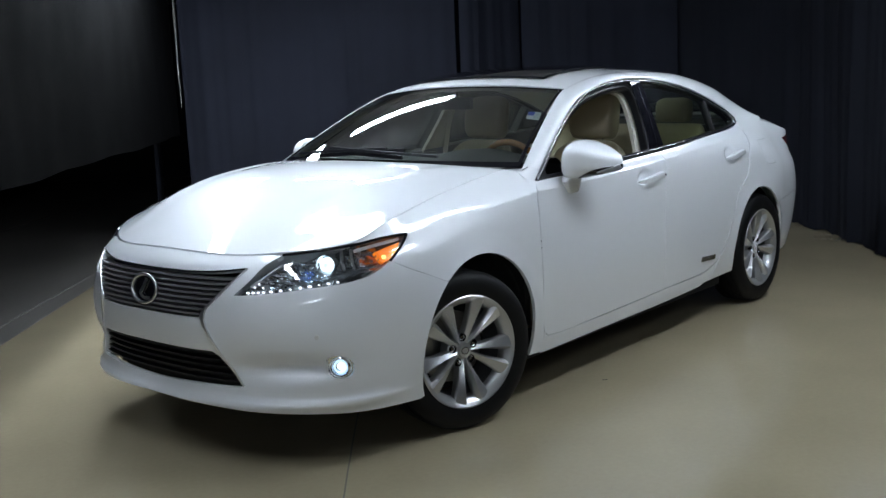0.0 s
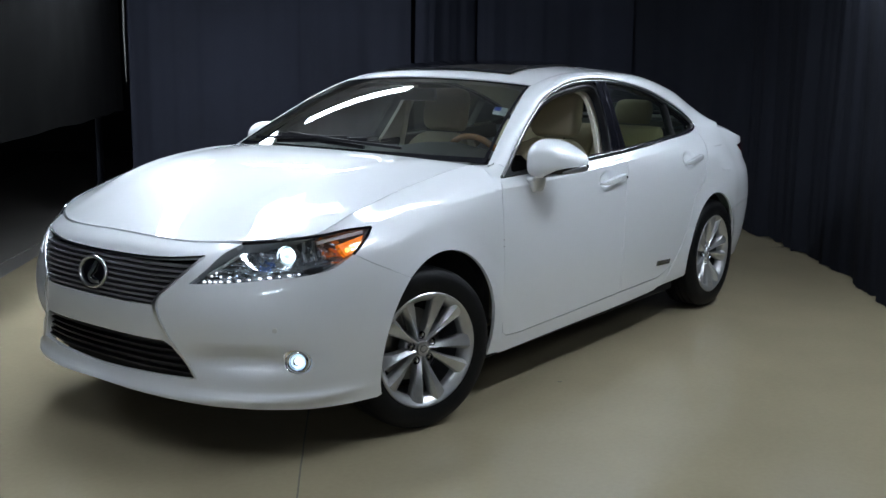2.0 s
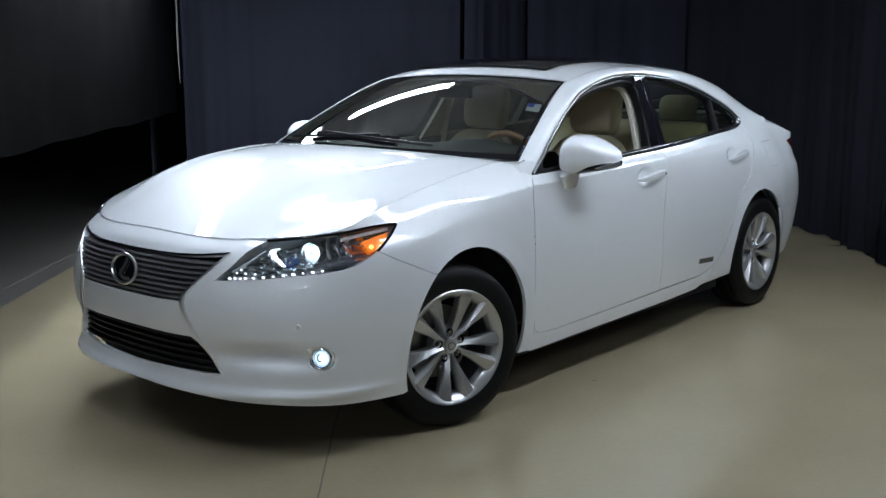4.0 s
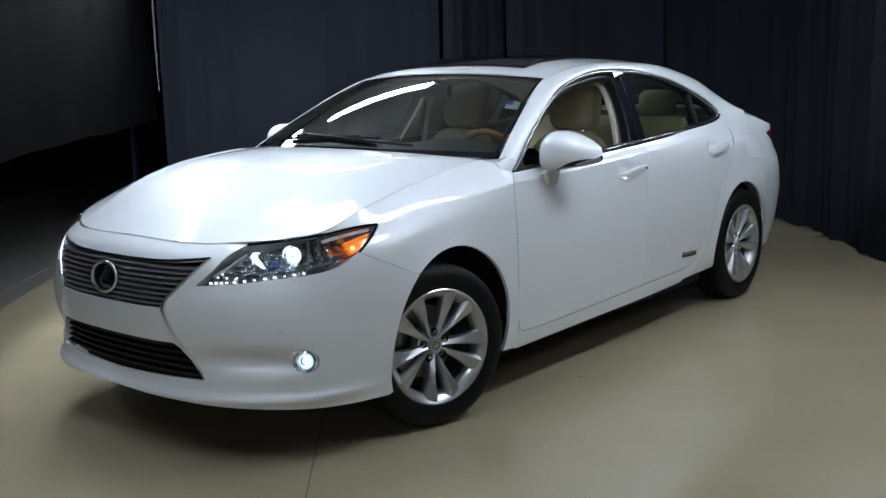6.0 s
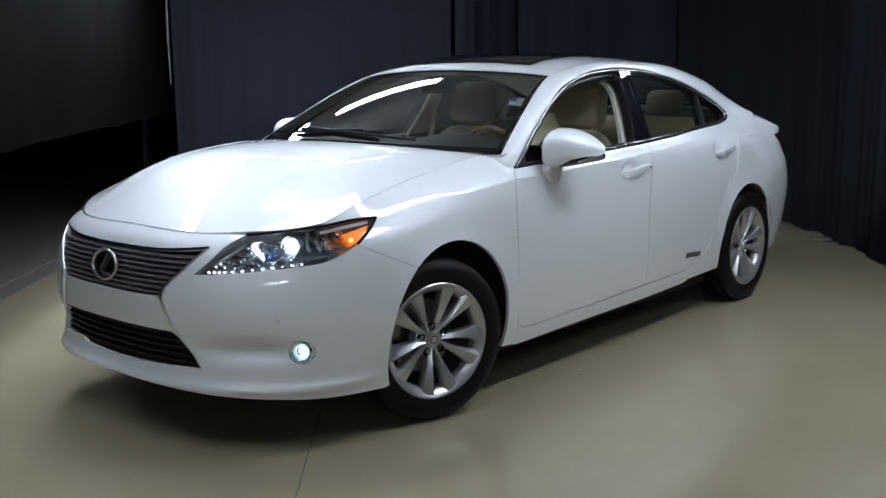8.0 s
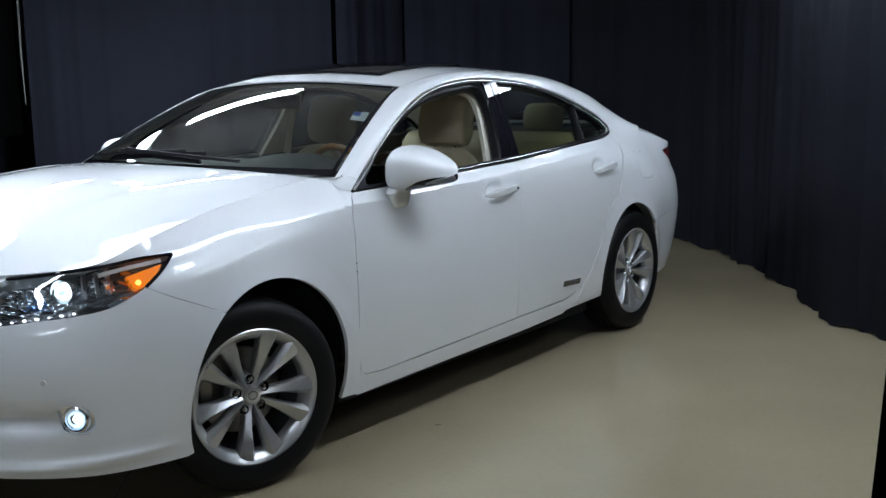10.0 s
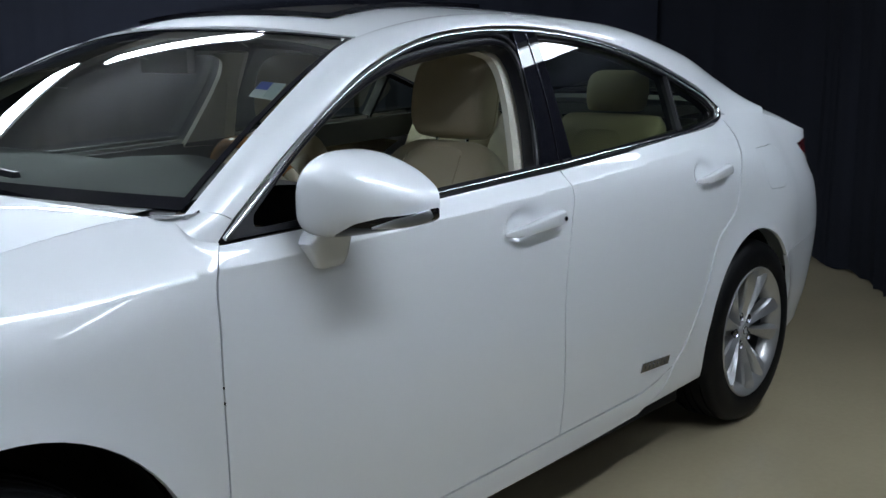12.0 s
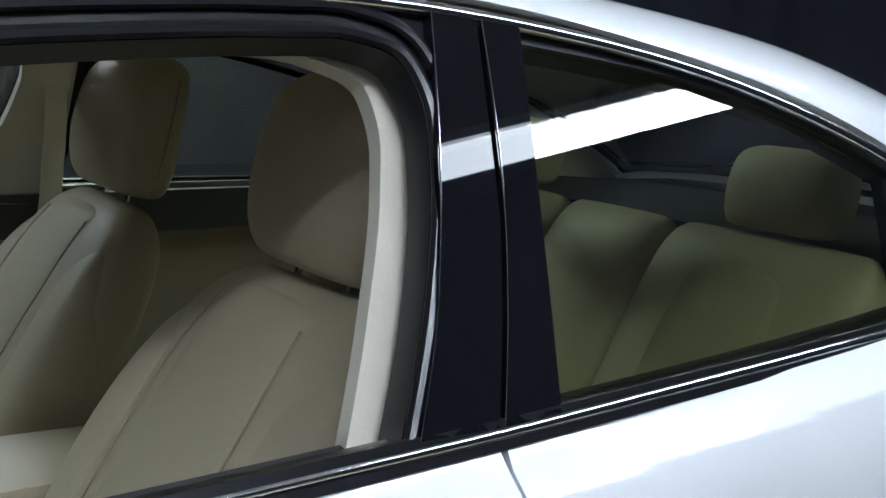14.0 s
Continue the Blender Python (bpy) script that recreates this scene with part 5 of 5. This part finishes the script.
part("console_lid", box((.34, .22, .09), (1.62, 0, .70)), LEATHER, car, "padded beige console lid", True, .04)
# steering wheel
steer = group_part("steering_wheel", car, "steering wheel with wood and leather rim")
m = Matrix.Translation((1.04, -.365, .945)) @ Matrix.Rotation(radians(68), 4, "Y")
t = np.linspace(0, 2 * math.pi, 49)[:-1]
full_rim = np.array([tuple(m @ Vector((.185 * math.cos(q), .185 * math.sin(q), 0))) for q in t])
axis = tuple(m.to_3x3() @ Vector((0, 0, 1)))
part("rim", sweep(full_rim, circle_section(.0155, 10), True, axis), LEATHER, steer)
for k0 in (17, 41):
    arcs = np.array([full_rim[(k0 + k) % 48] for k in range(15)])
    part("wood_grip", sweep(arcs, circle_section(.0168, 10), False, axis), WOOD, steer, "varnished brown wood grip")
bm = bmesh.new()
bmesh.ops.create_uvsphere(bm, u_segments=20, v_segments=10, radius=.075, matrix=m @ Matrix.Diagonal((1, 1.1, .45, 1)))
part("hub", bm, LEATHER, steer)
for q in (0, 90, 180):
    end = m @ Vector((.17 * math.cos(radians(q + 90)), .17 * math.sin(radians(q + 90)), 0))
    part("spoke", sweep([tuple(m.translation), tuple(end)], [(-.018, -.008), (.018, -.008), (.018, .008), (-.018, .008)], False, axis), LEATHER, steer)
col = [tuple(m.translation), tuple(m @ Vector((0, 0, -.25)))]
part("column", sweep(col, circle_section(.04, 10), False, (0, 1, 0)), DASH, steer)


def cushion(sections, mat, parent, name, label=""):
    """A padded form through rounded sections: centre, two axes, width, depth."""
    at = np.arange(len(sections))
    fine = np.linspace(0, len(sections) - 1, 5 * len(sections) - 4)
    mids = np.stack([spline(at, [s[0][j] for s in sections], fine) for j in range(3)], -1)
    wide, deep = (np.maximum(.008, spline(at, [s[j] for s in sections], fine)) for j in (3, 4))
    ax, ay = np.array(sections[0][1], float), np.array(sections[0][2], float)
    rings = [[c + p * ax + q * ay for p, q in rounded(w, h, 3.6, 32)] for c, w, h in zip(mids, wide, deep)]
    return part(name, loft(rings), mat, parent, label)


def front_seat(y, shift=0.0):
    seat = group_part("front_seat", car, "beige leather front seat with perforated centre and headrest")
    X, Y = (1, 0, 0), (0, 1, 0)
    x = shift
    cushion([((1.08 + x, y, .54), Y, (0, 0, 1), .40, .10), ((1.12 + x, y, .56), Y, (0, 0, 1), .48, .16), ((1.30 + x, y, .56), Y, (0, 0, 1), .50, .18), ((1.52 + x, y, .53), Y, (0, 0, 1), .50, .18), ((1.62 + x, y, .52), Y, (0, 0, 1), .46, .12)], LEATHER, seat, "cushion")
    lean = np.array((.46, 0, .89))
    back = np.cross((0, 1, 0), lean)
    base = np.array((1.56 + x, y, .505))
    secs = [(base + lean * h, Y, back, w, d) for h, w, d in ((0, .44, .10), (.05, .50, .17), (.20, .52, .18), (.38, .50, .17), (.50, .46, .15), (.57, .40, .12), (.610, .30, .08), (.622, .20, .04))]
    cushion(secs, LEATHER, seat, "backrest")
    front = np.array((-lean[2], 0, lean[0]))
    for s in (-1, 1):
        secs = [(base + lean * h + front * .022 + np.array((0, s * w, 0)), Y, back, wd, d) for h, w, wd, d in ((.04, .19, .07, .06), (.10, .195, .11, .12), (.26, .20, .12, .135), (.40, .190, .115, .125), (.50, .175, .09, .09), (.555, .16, .05, .03))]
        cushion(secs, LEATHER, seat, "bolster")
    secs = [(base + lean * h + front * .012, Y, back, w, d) for h, w, d in ((.03, .22, .12), (.08, .27, .165), (.22, .285, .172), (.38, .28, .162), (.50, .27, .142), (.565, .25, .115), (.595, .20, .07))]
    cushion(secs, LEATHER_SEAM, seat, "centre_panel", "perforated centre panel")
    # stitched seams round the centre panel
    for s in (-1, 1):
        hs = np.linspace(.06, .56, 14)
        deep = np.interp(hs, [.03, .08, .22, .38, .50, .565, .595], [.12, .165, .172, .162, .142, .115, .07])
        across_y = s * np.interp(hs, [.06, .2, .4, .5, .56], [.112, .126, .124, .117, .104])
        part("seam", sweep([base + lean * h + front * (.012 + .475 * d) + np.array((0, q, 0)) for h, d, q in zip(hs, deep, across_y)], circle_section(.0016, 6), False, (0, 1, 0)), STITCH, seat)
    qs = np.linspace(-.122, .122, 9)
    part("seam", sweep([base + lean * .235 + front * (.012 + .086 - .010 * (abs(q) / .122) ** 4) + np.array((0, q, 0)) for q in qs], circle_section(.0016, 6), False, tuple(lean)), STITCH, seat)
    rest = group_part("headrest", seat)
    top = base + lean * .642 + np.array((-.012, 0, .0))
    up = np.array((.20, 0, .98))
    across = np.cross((0, 1, 0), up)
    secs = [(top + up * h + np.array((off, 0, 0)), Y, across, w, d) for h, w, d, off in ((.0, .20, .06, .0), (.010, .25, .11, .0), (.05, .285, .135, -.006), (.12, .290, .14, -.012), (.19, .284, .130, -.010), (.222, .266, .112, -.004), (.242, .225, .082, .003), (.252, .15, .045, .008))]
    cushion(secs, LEATHER, rest, "pad")
    for s in (-1, 1):
        hs = np.linspace(.012, .236, 12)
        half = np.interp(hs, [0, .010, .05, .12, .19, .222, .242], [.10, .125, .1425, .145, .142, .133, .1125])
        part("seam", sweep([top + up * h + across * .022 + np.array((-.008, s * (w - .0005), 0)) for h, w in zip(hs, half)], circle_section(.002, 6), False, (1, 0, 0)), STITCH, rest)
    for s in (-.06, .06):
        part("post", sweep([top + up * .02 + (0, s, 0), top - up * .06 + (0, s, 0)], circle_section(.006, 8), False, (1, 0, 0)), CHROME, rest)
    return seat


front_seat(-.372, -.075)
front_seat(.40, -.07)

bench = group_part("rear_bench", car, "beige leather rear bench seat with headrests")
Y = (0, 1, 0)
cushion([((2.02, 0, .50), Y, (0, 0, 1), 1.22, .14), ((2.06, 0, .52), Y, (0, 0, 1), 1.30, .20), ((2.45, 0, .50), Y, (0, 0, 1), 1.30, .20), ((2.55, 0, .49), Y, (0, 0, 1), 1.26, .16)], LEATHER, bench, "cushion")
lean = np.array((.42, 0, .908))
back = np.cross((0, 1, 0), lean)
for y, w in ((-.37, .46), (0, .30), (.37, .46)):
    base = np.array((2.43, y, .52))
    secs = [(base + lean * h, Y, back, w * f, d) for h, f, d in ((0, .95, .10), (.04, 1.0, .16), (.30, 1.0, .17), (.52, .98, .15), (.60, .94, .11), (.635, .85, .05))]
    cushion(secs, LEATHER, bench, "back_pad")
    if y:
        fore = np.array((-lean[2], 0, lean[0]))
        cushion([(base + lean * h + fore * .010, Y, back, w2, d) for h, w2, d in ((.05, .20, .12), (.10, .27, .165), (.30, .28, .172), (.50, .27, .148), (.565, .24, .11), (.60, .18, .05))], LEATHER_SEAM, bench, "centre_panel")
    top = base + lean * .655
    if not y:
        continue
    hh = .15
    secs = [(top + np.array((.12, 0, .99)) * h * hh / .15, Y, (1, 0, 0), wd, d) for h, wd, d in ((0, .18, .06), (.012, .215, .11), (.06, .23, .13), (.11, .225, .12), (.138, .20, .09), (.15, .14, .04))]
    cushion(secs, LEATHER, bench, "headrest")
rows = [[(x, q * w, z) for q in np.linspace(-1, 1, 9)] for x, w, z in ((2.68, .62, 1.10), (2.9, .60, 1.105), (3.2, .58, 1.10), (3.42, .60, 1.10))]
part("parcel_shelf", grid_sheet(rows), DASH, car, "dark grey parcel shelf below the rear window")
part("rear_bulkhead", box((.03, 1.30, .70), (2.80, 0, .74)), DASH, car, "dark panel behind the rear bench", False)
mirror_in = group_part("rear_view_mirror", car, "black interior rear-view mirror")
part("shell", box((.03, .22, .065), (1.02, 0, 1.312)), BLACK_PLASTIC, mirror_in, "", True, .012)
part("stem", sweep([(1.02, 0, 1.33), (1.03, 0, 1.368)], circle_section(.008, 8), False, (0, 1, 0)), BLACK_PLASTIC, mirror_in)
# seat belts hanging at the centre pillars
for side in (-1, 1):
    belt_path = np.array([(1.73, .640, 1.30), (1.74, .680, 1.10), (1.74, .715, .95), (1.70, .735, .70)]) * (1, side, 1)
    part("seat_belt", sweep(curve(belt_path, 5), [(-.022, -.001), (.022, -.001), (.022, .001), (-.022, .001)], False, (0, 1, 0)), TRIM, car, "beige seat belt webbing")
